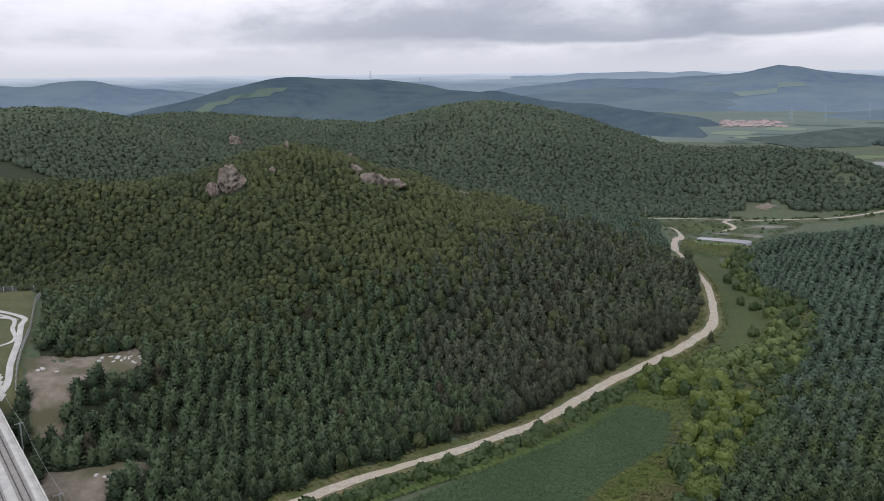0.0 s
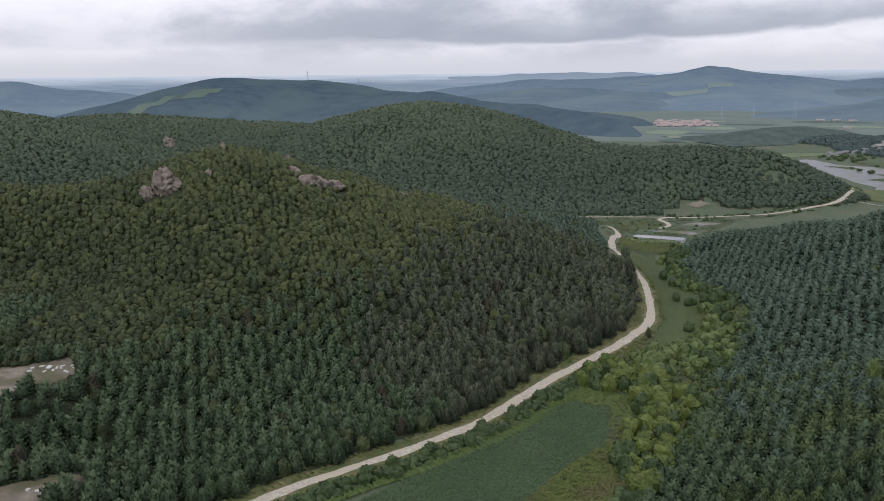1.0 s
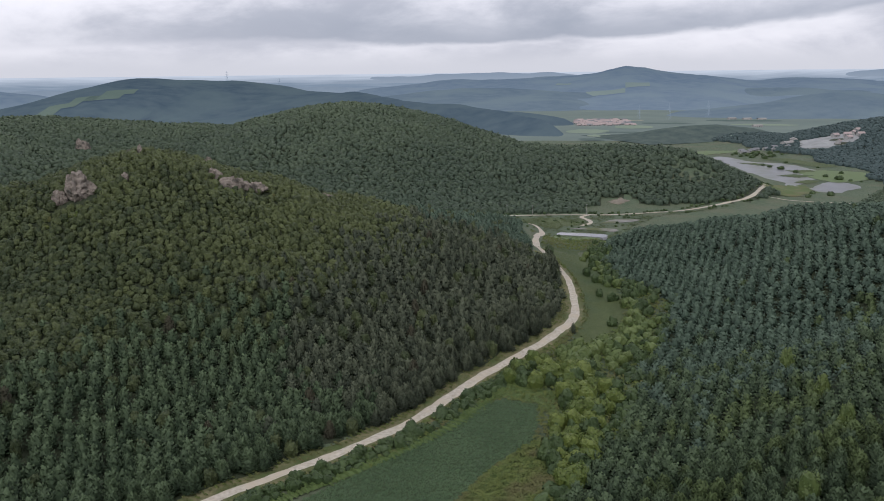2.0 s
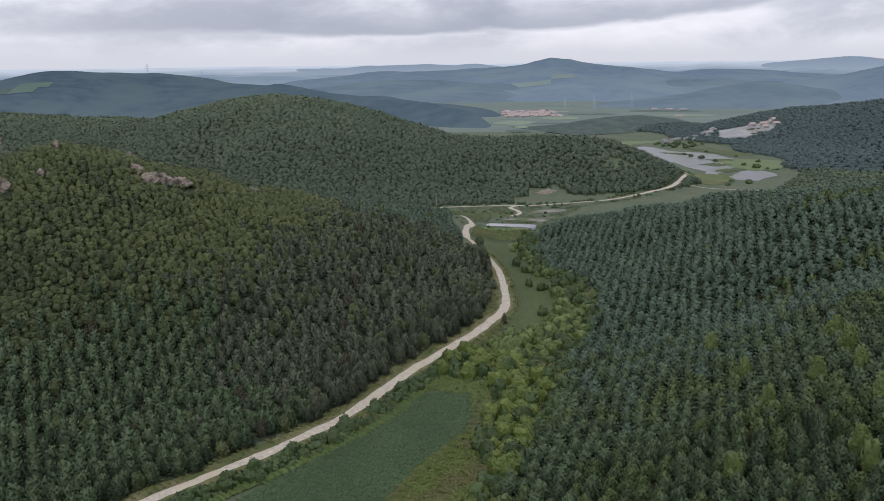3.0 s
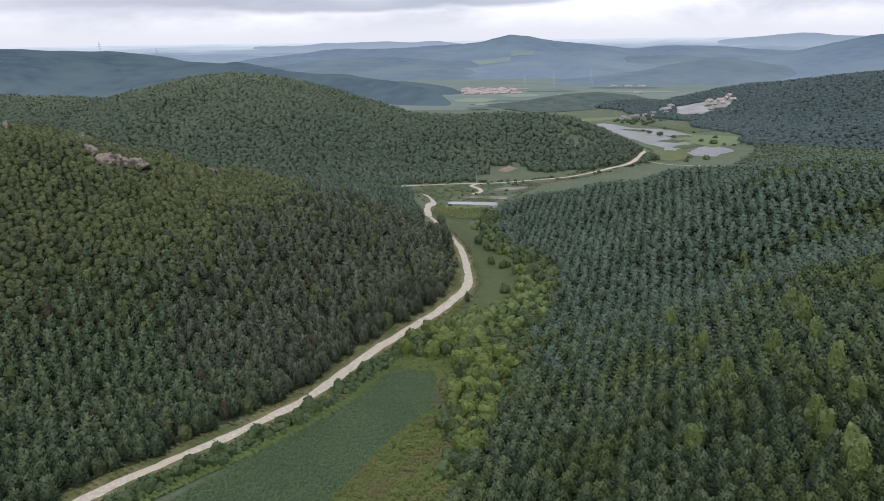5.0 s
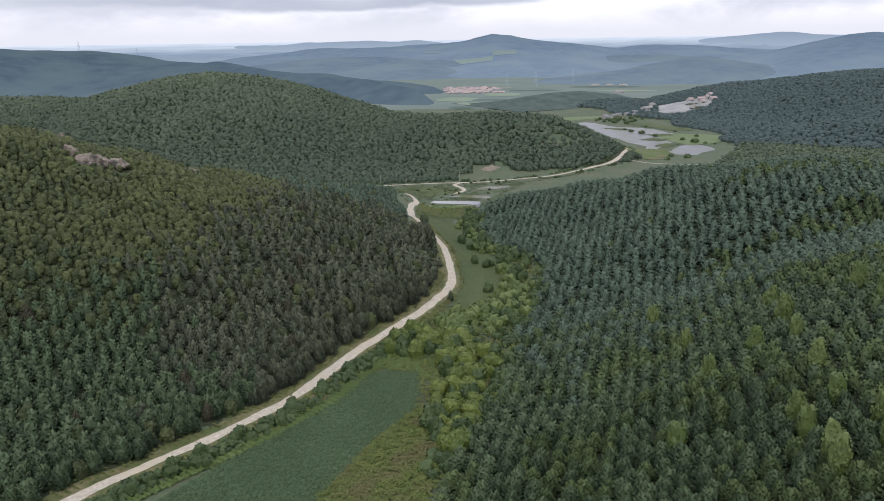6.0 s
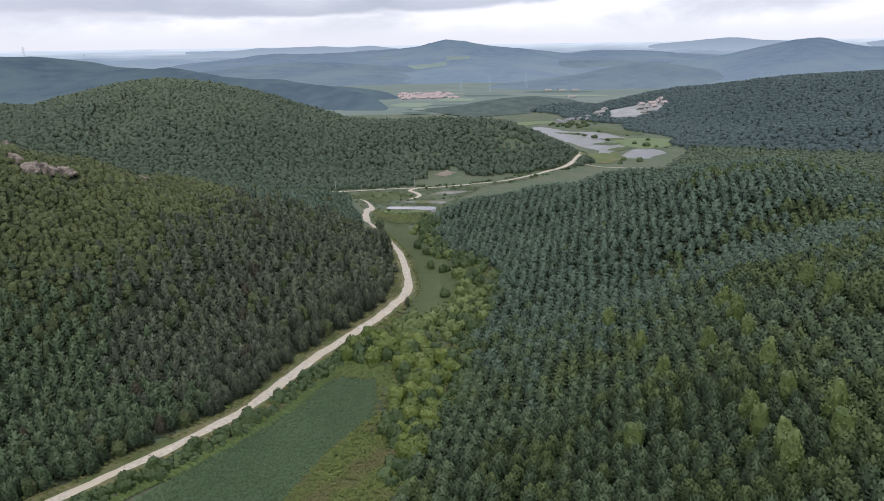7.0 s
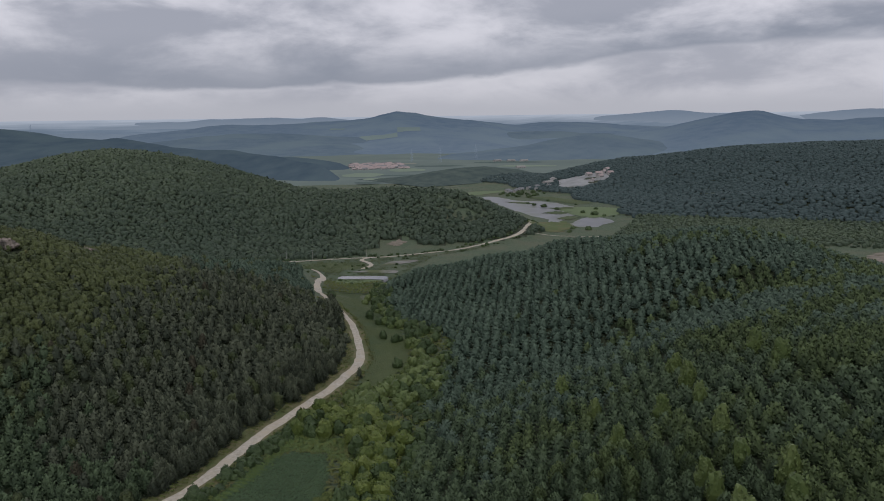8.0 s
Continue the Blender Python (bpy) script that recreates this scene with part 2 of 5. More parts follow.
def height(x, y):
    x, y = np.asarray(x, float), np.asarray(y, float)
    a, b, c, d = crest(x, y, LEFT_HILL), crest(x, y, MID_HILL), crest(x, y, RIGHT_HILL), np.maximum(crest(x, y, EAST_HILL), crest(x, y, EAST_SPUR))
    hill = np.sqrt(np.sqrt(a ** 4 + b ** 4 + c ** 4 + d ** 4))
    rough = np.minimum(hill / 12, 1)
    z = hill + rough * (1.6 * wave(x, y, 70, 3) + 0.7 * wave(x, y, 26, 4)) + 0.25 * wave(x, y, 60, 5) * (1 - rough)
    z = z + 8 * wave(x + 0.35 * y, y * 0.5, 130, 6) * np.clip(b / 40, 0, 1) * np.clip(1 - b / 85, 0, 1) * np.clip((240 - x) / 60, 0, 1)
    z = z - 6 * np.clip((y - 330) / 500, 0, 1) - 0.002 * np.clip(np.hypot(x, y) - 900, 0, 1500)
    for tx, ty, r, h in TERRACES:
        k = np.clip(1.6 - np.hypot(x - tx, y - ty) / r, 0, 1)
        k = k * k * (3 - 2 * k)
        z = z * (1 - k) + h * k
    return z


def inside(x, y, ring):
    """Whether points lie in a closed outline."""
    hit = np.zeros(np.shape(x), bool)
    for (ax, ay), (bx, by) in zip(ring, ring[1:] + ring[:1]):
        if ay == by:
            continue
        hit ^= ((ay > y) != (by > y)) & (x < (bx - ax) * (y - ay) / (by - ay) + ax)
    return hit


def course(points, step=2.0):
    """A smooth line through a few points, as even steps."""
    p = np.array([2 * np.array(points[0]) - points[1], *points, 2 * np.array(points[-1]) - points[-2]], float)
    out = []
    for a, b, c, d in zip(p, p[1:], p[2:], p[3:]):
        n = max(2, int(np.linalg.norm(c - b) / step))
        for t in np.arange(n) / n:
            out.append(0.5 * (2 * b + (c - a) * t + (2 * a - 5 * b + 4 * c - d) * t * t + (3 * b - a - 3 * c + d) * t ** 3))
    out.append(p[-2])
    return np.array(out)


def away(x, y, line):
    """Distance to a line of steps."""
    x, y = np.asarray(x, float), np.asarray(y, float)
    best = np.full(x.shape, 1e9)
    for px, py in line:
        best = np.minimum(best, np.hypot(x - px, y - py))
    return best
# ---------------------------------------------------------------- helpers for meshes
def mesh_object(name, verts, faces, mat, parent=None, label="", smooth=False, tint=None):
    """One mesh object from arrays of places and of equal-sided faces."""
    me = bpy.data.meshes.new(name)
    verts, faces = np.asarray(verts, np.float32), np.asarray(faces, np.int32)
    n, k = faces.shape
    me.vertices.add(len(verts))
    me.vertices.foreach_set("co", verts.ravel())
    me.loops.add(n * k)
    me.loops.foreach_set("vertex_index", faces.ravel())
    me.polygons.add(n)
    me.polygons.foreach_set("loop_start", np.arange(0, n * k, k, dtype=np.int32))
    me.polygons.foreach_set("use_smooth", np.full(n, smooth))
    if tint is not None:
        me.attributes.new("tint", "FLOAT", "POINT").data.foreach_set("value", np.asarray(tint, np.float32))
    me.update(calc_edges=True)
    for one in (mat if isinstance(mat, list) else [mat]):
        me.materials.append(one)
    ob = new(name, me)
    if parent:
        ob.parent = parent
    if label:
        ob["label"] = label
    return ob


def part(name, bm, mat, parent, label=""):
    me = bpy.data.meshes.new(name)
    bm.to_mesh(me)
    bm.free()
    me.materials.append(mat)
    ob = new(name, me)
    ob.parent = parent
    if label:
        ob["label"] = label
    return ob


def strip(line, wide, lift, jitter=0.0, seed=1, across=4):
    """A band along a line, laid on the land: places and quads."""
    r = random.Random(seed)
    d = np.gradient(line, axis=0)
    d /= np.linalg.norm(d, axis=1)[:, None]
    nrm = np.stack([d[:, 1], -d[:, 0]], 1)
    verts = []
    wob = [0.0, 0.0]
    for p, q in zip(line, nrm):
        wob = [0.75 * w + r.uniform(-jitter, jitter) for w in wob]
        a, b = -wide / 2 + wob[0], wide / 2 + wob[1]
        for k in range(across + 1):
            s = a + (b - a) * k / across
            verts.append((*(p + q * s), 0))
    v = np.array(verts)
    crown = np.tile(1 - np.abs(np.linspace(-1, 1, across + 1)) ** 2, len(line))
    v[:, 2] = height(v[:, 0], v[:, 1]) + lift + 0.10 * crown
    n = across + 1
    f = [(i * n + k, i * n + k + 1, (i + 1) * n + k + 1, (i + 1) * n + k) for i in range(len(line) - 1) for k in range(across)]
    return v, f


def patch(ring, lift, step=2.0, wobble=0.6, seed=2):
    """A piece of land inside an outline, as a fine net that follows the ground and has an uneven edge."""
    p = np.array(ring, float)
    x0, y0 = p.min(0) - step
    x1, y1 = p.max(0) + step
    gx, gy = np.meshgrid(np.arange(x0, x1, step), np.arange(y0, y1, step))
    gx, gy = gx.ravel(), gy.ravel()
    keep = inside(gx + wobble * wave(gx, gy, 7, seed), gy + wobble * wave(gx, gy, 9, seed + 1), list(map(tuple, ring)))
    cx, cy = gx[keep], gy[keep]
    n = len(cx)
    h = step / 2
    corners = np.stack([np.stack([cx + a * h, cy + b * h], 1) for a, b in ((-1, -1), (1, -1), (1, 1), (-1, 1))], 1).reshape(-1, 2)
    key = np.round(corners / h).astype(int)
    uniq, inv = np.unique(key, axis=0, return_inverse=True)
    xy = uniq * h
    v = np.column_stack([xy, height(xy[:, 0], xy[:, 1]) + lift])
    return v, inv.reshape(n, 4)


# ---------------------------------------------------------------- plan of the valley
ROAD = course([(-120, 120), (-62, 184), (-33, 209), (-14, 223), (5, 235), (30, 254), (45, 271), (65, 294), (87, 314), (106, 335), (116, 350), (124, 373), (130, 405), (133, 440), (136, 466), (139, 494), (147, 521), (158, 548), (163, 569), (160, 586)])
HILL_ROAD = course([(-60, 735), (60, 700), (128, 677), (161, 661), (188, 656), (220, 651), (247, 645), (295, 649), (346, 667), (385, 687), (414, 718), (434, 745), (454, 781), (470, 830)])
LINK_ROAD = course([(229, 651), (217, 640), (217, 622), (214, 610), (203, 599)])
LAKE_TRACK = course([(401, 704), (418, 690), (433, 676), (470, 650)])
LEFT_WOOD = [(-80, 178), (-62, 190), (-36, 212), (-10, 232), (33, 264), (62, 296), (103, 339), (114, 362), (121, 380), (130, 430), (133, 508), (140, 540), (155, 590), (150, 612), (120, 640), (-500, 640), (-500, 215), (-130, 180)]
RIGHT_WOOD = [(194, 522), (170, 459), (160, 405), (164, 367), (158, 338), (132, 298), (118, 282), (111, 260), (89, 228), (70, 207), (60, 188), (34, 140), (5, 80), (0, -60), (520, -60), (560, 300), (430, 520), (260, 560)]
CRAGS = [(-96, 386), (-100, 382), (-94, 381), (-90, 382), (-104, 382), (-28, 403), (-22, 403), (-35, 402), (-40, 404), (-18, 408), (-78, 430), (-47, 432)]
MID_FOOT = [(-260, 790), (-60, 736), (60, 702), (128, 681), (161, 667), (190, 662), (226, 660), (236, 690), (238, 760), (-260, 840)]
EARTH_GLADE = [(244, 668), (254, 700), (284, 704), (286, 676)]
GLADE = [(330, 728), (352, 770), (386, 768), (386, 735), (350, 712)]
QUARRY = [(690, 1100), (727, 1165), (756, 1150), (790, 1140), (790, 1100), (745, 1075), (705, 1072)]
BARE_SLOPE = [(-127, 263), (-114, 267), (-102, 273), (-97, 259), (-101, 248), (-109, 250), (-111, 237), (-109, 224), (-116, 223), (-133, 256)]
BARE_TRACK = [(-104, 202), (-93, 204), (-77, 212), (-81, 200), (-83, 193), (-87, 187), (-98, 187)]
CLEARINGS = [[(-215, 336), (-167, 339), (-153, 318), (-141, 290), (-124, 238), (-122, 222), (-135, 190), (-230, 190)], BARE_SLOPE, BARE_TRACK, [(116, 425), (133, 420), (137, 449), (142, 490), (165, 560), (162, 580), (150, 575), (140, 515), (131, 480), (123, 450)]]

# ---------------------------------------------------------------- ground, one sheet to the horizon
az = np.radians(np.concatenate([np.arange(-180, -40, 4.0), np.arange(-40, 62, 0.5), np.arange(62, 180, 4.0)]))
rad = np.concatenate([[0.0], np.geomspace(25, 4890, 330)])
ga, gr = np.meshgrid(az, rad)
gx, gy = gr * np.sin(ga), gr * np.cos(ga)
gz = height(gx, gy) + 112 * np.clip((gr - 4050) / 840, 0, 1)
rows_n, cols_n = gx.shape
i, j = np.meshgrid(np.arange(rows_n - 1), np.arange(cols_n), indexing="ij")
j2 = (j + 1) % cols_n
faces = np.stack([i * cols_n + j, (i + 1) * cols_n + j, (i + 1) * cols_n + j2, i * cols_n + j2], -1).reshape(-1, 4)
ground = tagged(mesh_object("ground", np.column_stack([gx.ravel(), gy.ravel(), gz.ravel()]), faces[:, ::-1], [GRASS, LITTER], smooth=True), "green meadow and wooded ground of the valley", "ground", kind="structure")
mid = np.column_stack([gx.ravel(), gy.ravel()])[faces].mean(1)
wooded = inside(mid[:, 0], mid[:, 1], LEFT_WOOD) | inside(mid[:, 0], mid[:, 1], RIGHT_WOOD) | (crest(mid[:, 0], mid[:, 1], MID_HILL) > 2) | (crest(mid[:, 0], mid[:, 1], EAST_HILL) > 2) | (crest(mid[:, 0], mid[:, 1], EAST_SPUR) > 1)
for ring in CLEARINGS + [GLADE, EARTH_GLADE]:
    wooded &= ~inside(mid[:, 0], mid[:, 1], ring)
ground.data.polygons.foreach_set("material_index", wooded.astype(np.int32))

for nm, line, wide, text in (("dirt_road", ROAD, 3.8, "pale gravel road winding along the foot of the wooded hill"), ("hill_road", HILL_ROAD, 3.1, "pale dirt road along the far hill's foot"),
                             ("link_road", LINK_ROAD, 3.4, "short pale dirt track between the ponds"), ("lake_track", LAKE_TRACK, 2.2, "narrow dirt track beside the lake meadow")):
    v, f = strip(line, wide, 0.22, 0.30, len(nm))
    tagged(mesh_object(nm, v, f, DIRT, smooth=True), text, "road", kind="structure")
v, f = strip(ROAD[:220], 13.0, 0.10, 0.9, 9)
tagged(mesh_object("road_verge", v, f, VERGE, smooth=True), "dry brown grass verge along the gravel road", "verge", kind="structure")
# ---------------------------------------------------------------- distance
def far_ridge(name, line, mat, text, front, back, rough=3.0, seed=1, base=-25, fields=(), taper=0.0, cleared=None):
    """A hazy range far behind the valley: a rounded back along a crest line (east, north, height)."""
    pts = course([p[:2] for p in line], 24.0)
    src = np.array(line, float)
    s = np.concatenate([[0], np.cumsum(np.hypot(*np.diff(src[:, :2], axis=0).T))])
    q = np.concatenate([[0], np.cumsum(np.hypot(*np.diff(pts, axis=0).T))]) * s[-1] / np.sum(np.hypot(*np.diff(pts, axis=0).T))
    top = np.interp(q, s, src[:, 2])
    k = np.ones(5) / 5
    top = np.convolve(np.pad(top, 2, mode="edge"), k, "valid") + rough * 1.3 * wave(q, q * 0, 330, seed) + rough * 0.6 * wave(q, q * 0, 130, seed + 1) + 1.5 * wave(q, q * 0, 75, seed + 5) + 0.8 * wave(q, q * 0, 33, seed + 6)
    ends = np.clip(np.minimum(q, q[-1] - q) / (0.06 * q[-1]), 0, 1)
    top = base + (top - base) * ends * (2 - ends)
    d = np.gradient(pts, axis=0)
    d /= np.linalg.norm(d, axis=1)[:, None]
    nrm = np.stack([d[:, 1], -d[:, 0]], 1)
    k = np.ones(31) / 31
    nrm = np.stack([np.convolve(np.pad(nrm[:, c], 15, mode="edge"), k, "valid") for c in (0, 1)], 1)
    thin = 1 - taper * (q / q[-1]) ** 1.5
    steps = np.concatenate([np.linspace(front, 0, 15), np.linspace(0, -back, 5)[1:]])
    v = []
    for p, nn, h, slim in zip(pts, nrm, top, thin):
        for st in steps:
            u = abs(st) / (front if st > 0 else back)
            w = 0.4 * (0.5 + 0.5 * math.cos(math.pi * u)) + 0.6 * (1 - u)
            v.append((*(p + nn * st * slim), base + (h - base) * w))
    v = np.array(v)
    v[:, 2] += rough * (2.6 * wave(v[:, 0], v[:, 1], 420, seed + 2) + 1.2 * wave(v[:, 0], v[:, 1], 160, seed + 3)) * np.tile(np.minimum(np.abs(steps) / 220, 1), len(pts))
    n = len(steps)
    f = [(a * n + b, a * n + b + 1, (a + 1) * n + b + 1, (a + 1) * n + b) for a in range(len(pts) - 1) for b in range(n - 1)]
    for a0, a1, b0, b1 in fields:
        # cleared fields: pale pieces of the near slope, a little above it
        cells = [(a, b) for a in range(int(a0 * len(pts)), int(a1 * len(pts))) for b in range(b0, b1) if wave(np.array([a * 9.0]), np.array([b * 31.0]), 90, seed + b0)[0] > -0.8]
        keep, order = [], {}
        for a, b in cells:
            keep.append([order.setdefault(i, len(order)) for i in (a * n + b, a * n + b + 1, (a + 1) * n + b + 1, (a + 1) * n + b)])
        if not keep:
            continue
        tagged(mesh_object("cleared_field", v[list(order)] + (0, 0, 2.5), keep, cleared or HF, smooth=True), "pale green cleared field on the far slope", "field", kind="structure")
    return tagged(mesh_object(name, v, f, mat, smooth=True), text, "hills", kind="structure")


def polar(rows):
    """East, north and height of crest points given as bearing, distance and angle of sight from the eye's height."""
    return [(r * math.sin(radians(a)), r * math.cos(radians(a)), EYE + r * math.tan(radians(e))) for a, r, e in rows]


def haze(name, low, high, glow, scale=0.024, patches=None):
    """A backdrop of distance with haze painted into its glow, thicker low down than at its crest."""
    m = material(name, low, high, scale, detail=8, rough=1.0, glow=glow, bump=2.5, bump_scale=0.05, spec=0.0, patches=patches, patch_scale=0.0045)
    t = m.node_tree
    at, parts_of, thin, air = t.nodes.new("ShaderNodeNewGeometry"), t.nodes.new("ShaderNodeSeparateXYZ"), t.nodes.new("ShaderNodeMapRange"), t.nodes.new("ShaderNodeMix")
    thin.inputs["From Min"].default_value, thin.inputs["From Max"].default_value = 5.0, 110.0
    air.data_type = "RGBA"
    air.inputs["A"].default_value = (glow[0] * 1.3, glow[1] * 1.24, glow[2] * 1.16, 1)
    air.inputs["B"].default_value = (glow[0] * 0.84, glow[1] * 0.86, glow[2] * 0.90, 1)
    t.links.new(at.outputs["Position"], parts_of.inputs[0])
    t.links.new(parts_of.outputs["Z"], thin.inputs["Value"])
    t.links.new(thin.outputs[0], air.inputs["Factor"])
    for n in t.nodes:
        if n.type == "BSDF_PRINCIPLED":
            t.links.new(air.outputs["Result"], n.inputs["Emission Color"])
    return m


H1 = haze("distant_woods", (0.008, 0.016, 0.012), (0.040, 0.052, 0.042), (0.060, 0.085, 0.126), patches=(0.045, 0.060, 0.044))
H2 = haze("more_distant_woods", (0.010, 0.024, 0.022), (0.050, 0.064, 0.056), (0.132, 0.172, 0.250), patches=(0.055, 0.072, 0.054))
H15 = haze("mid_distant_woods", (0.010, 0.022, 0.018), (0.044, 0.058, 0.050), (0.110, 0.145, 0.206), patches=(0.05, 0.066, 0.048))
H25 = haze("faint_haze", (0.02, 0.03, 0.03), (0.05, 0.06, 0.055), (0.21, 0.26, 0.345))
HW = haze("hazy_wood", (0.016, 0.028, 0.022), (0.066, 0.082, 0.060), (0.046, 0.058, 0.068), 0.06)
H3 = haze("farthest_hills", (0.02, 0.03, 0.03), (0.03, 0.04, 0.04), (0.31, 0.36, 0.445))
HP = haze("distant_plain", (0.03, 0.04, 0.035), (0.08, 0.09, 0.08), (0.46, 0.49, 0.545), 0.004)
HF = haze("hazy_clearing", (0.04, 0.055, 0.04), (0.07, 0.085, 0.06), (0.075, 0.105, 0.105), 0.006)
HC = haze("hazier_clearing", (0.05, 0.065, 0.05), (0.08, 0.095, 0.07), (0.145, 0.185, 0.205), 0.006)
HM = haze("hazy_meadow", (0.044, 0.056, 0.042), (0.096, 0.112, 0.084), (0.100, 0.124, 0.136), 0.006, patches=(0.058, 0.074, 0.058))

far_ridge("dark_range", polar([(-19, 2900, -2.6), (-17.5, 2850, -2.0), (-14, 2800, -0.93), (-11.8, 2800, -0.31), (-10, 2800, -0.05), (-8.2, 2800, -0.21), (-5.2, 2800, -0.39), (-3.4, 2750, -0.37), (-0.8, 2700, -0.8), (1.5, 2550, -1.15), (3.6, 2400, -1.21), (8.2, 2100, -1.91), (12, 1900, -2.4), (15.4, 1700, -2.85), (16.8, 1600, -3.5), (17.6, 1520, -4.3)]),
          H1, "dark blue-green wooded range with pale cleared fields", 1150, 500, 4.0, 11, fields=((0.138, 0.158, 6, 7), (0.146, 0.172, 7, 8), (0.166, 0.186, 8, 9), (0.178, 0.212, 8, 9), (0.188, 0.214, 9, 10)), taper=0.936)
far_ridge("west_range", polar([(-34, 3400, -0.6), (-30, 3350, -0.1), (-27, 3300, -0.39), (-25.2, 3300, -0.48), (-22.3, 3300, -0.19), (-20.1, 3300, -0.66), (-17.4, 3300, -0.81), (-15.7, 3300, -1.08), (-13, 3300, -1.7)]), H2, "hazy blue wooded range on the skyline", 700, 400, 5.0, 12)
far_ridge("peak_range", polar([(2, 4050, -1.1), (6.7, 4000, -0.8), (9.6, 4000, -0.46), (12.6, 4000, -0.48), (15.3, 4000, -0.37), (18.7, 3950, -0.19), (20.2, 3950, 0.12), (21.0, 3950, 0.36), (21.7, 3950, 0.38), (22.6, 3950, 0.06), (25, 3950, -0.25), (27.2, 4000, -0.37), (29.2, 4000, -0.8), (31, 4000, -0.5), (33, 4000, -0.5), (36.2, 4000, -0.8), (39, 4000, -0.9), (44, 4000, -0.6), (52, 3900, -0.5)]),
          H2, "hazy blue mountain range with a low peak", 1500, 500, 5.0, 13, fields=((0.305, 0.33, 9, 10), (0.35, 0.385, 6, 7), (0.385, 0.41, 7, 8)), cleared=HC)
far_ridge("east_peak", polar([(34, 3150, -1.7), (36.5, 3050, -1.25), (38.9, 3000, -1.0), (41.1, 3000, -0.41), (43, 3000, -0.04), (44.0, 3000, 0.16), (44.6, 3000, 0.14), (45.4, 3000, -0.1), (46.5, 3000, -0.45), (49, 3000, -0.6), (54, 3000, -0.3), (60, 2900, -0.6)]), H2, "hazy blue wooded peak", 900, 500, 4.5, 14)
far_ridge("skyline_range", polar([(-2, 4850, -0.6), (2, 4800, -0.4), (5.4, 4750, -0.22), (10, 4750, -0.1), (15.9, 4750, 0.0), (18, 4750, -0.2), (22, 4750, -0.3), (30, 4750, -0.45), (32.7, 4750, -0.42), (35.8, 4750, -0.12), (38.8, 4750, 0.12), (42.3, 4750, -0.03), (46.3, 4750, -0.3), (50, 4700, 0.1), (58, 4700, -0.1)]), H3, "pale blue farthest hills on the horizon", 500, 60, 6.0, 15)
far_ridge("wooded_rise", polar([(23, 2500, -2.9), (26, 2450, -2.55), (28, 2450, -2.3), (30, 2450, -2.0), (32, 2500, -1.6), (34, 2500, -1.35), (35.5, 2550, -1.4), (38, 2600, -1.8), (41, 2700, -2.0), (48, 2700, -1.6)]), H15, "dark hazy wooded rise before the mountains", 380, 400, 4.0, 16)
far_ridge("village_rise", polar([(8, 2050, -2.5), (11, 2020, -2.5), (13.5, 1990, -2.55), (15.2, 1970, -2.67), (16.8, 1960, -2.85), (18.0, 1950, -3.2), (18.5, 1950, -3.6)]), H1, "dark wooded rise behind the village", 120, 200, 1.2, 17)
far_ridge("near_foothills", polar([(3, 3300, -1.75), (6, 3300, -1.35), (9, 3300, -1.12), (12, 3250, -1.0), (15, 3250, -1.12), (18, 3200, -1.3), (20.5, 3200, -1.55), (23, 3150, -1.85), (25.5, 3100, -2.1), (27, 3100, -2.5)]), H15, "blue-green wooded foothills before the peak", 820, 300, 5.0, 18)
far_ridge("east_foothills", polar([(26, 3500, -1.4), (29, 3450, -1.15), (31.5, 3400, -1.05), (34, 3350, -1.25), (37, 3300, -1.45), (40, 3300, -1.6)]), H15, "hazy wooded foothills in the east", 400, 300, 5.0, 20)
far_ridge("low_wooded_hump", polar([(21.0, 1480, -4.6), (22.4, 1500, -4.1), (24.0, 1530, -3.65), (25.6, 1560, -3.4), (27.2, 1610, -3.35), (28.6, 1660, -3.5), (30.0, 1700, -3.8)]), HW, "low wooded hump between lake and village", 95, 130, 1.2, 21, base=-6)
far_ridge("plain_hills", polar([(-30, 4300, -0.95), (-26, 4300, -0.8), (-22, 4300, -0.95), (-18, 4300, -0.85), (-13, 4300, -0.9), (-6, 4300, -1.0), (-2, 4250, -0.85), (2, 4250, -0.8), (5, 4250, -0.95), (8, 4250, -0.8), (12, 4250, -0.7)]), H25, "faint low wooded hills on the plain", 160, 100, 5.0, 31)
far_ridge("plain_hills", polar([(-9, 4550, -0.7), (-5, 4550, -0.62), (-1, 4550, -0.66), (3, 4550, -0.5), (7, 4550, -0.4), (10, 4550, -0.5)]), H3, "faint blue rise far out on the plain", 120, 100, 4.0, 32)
# the plain beyond the hills, a plain backdrop of distance: painted haze glow that pales towards the sky
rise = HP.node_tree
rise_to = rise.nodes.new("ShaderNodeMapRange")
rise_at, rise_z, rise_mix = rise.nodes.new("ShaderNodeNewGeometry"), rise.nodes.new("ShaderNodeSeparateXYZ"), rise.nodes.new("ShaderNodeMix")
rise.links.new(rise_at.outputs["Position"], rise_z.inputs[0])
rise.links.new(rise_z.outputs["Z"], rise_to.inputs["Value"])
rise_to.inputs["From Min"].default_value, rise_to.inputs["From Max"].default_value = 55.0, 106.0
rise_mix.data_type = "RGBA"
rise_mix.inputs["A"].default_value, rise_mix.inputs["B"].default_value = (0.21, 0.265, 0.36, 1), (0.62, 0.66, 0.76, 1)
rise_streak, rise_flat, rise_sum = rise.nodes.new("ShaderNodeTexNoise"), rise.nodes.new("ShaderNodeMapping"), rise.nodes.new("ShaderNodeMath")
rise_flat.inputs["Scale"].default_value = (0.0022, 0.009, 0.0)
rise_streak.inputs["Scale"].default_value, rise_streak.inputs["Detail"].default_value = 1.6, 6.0
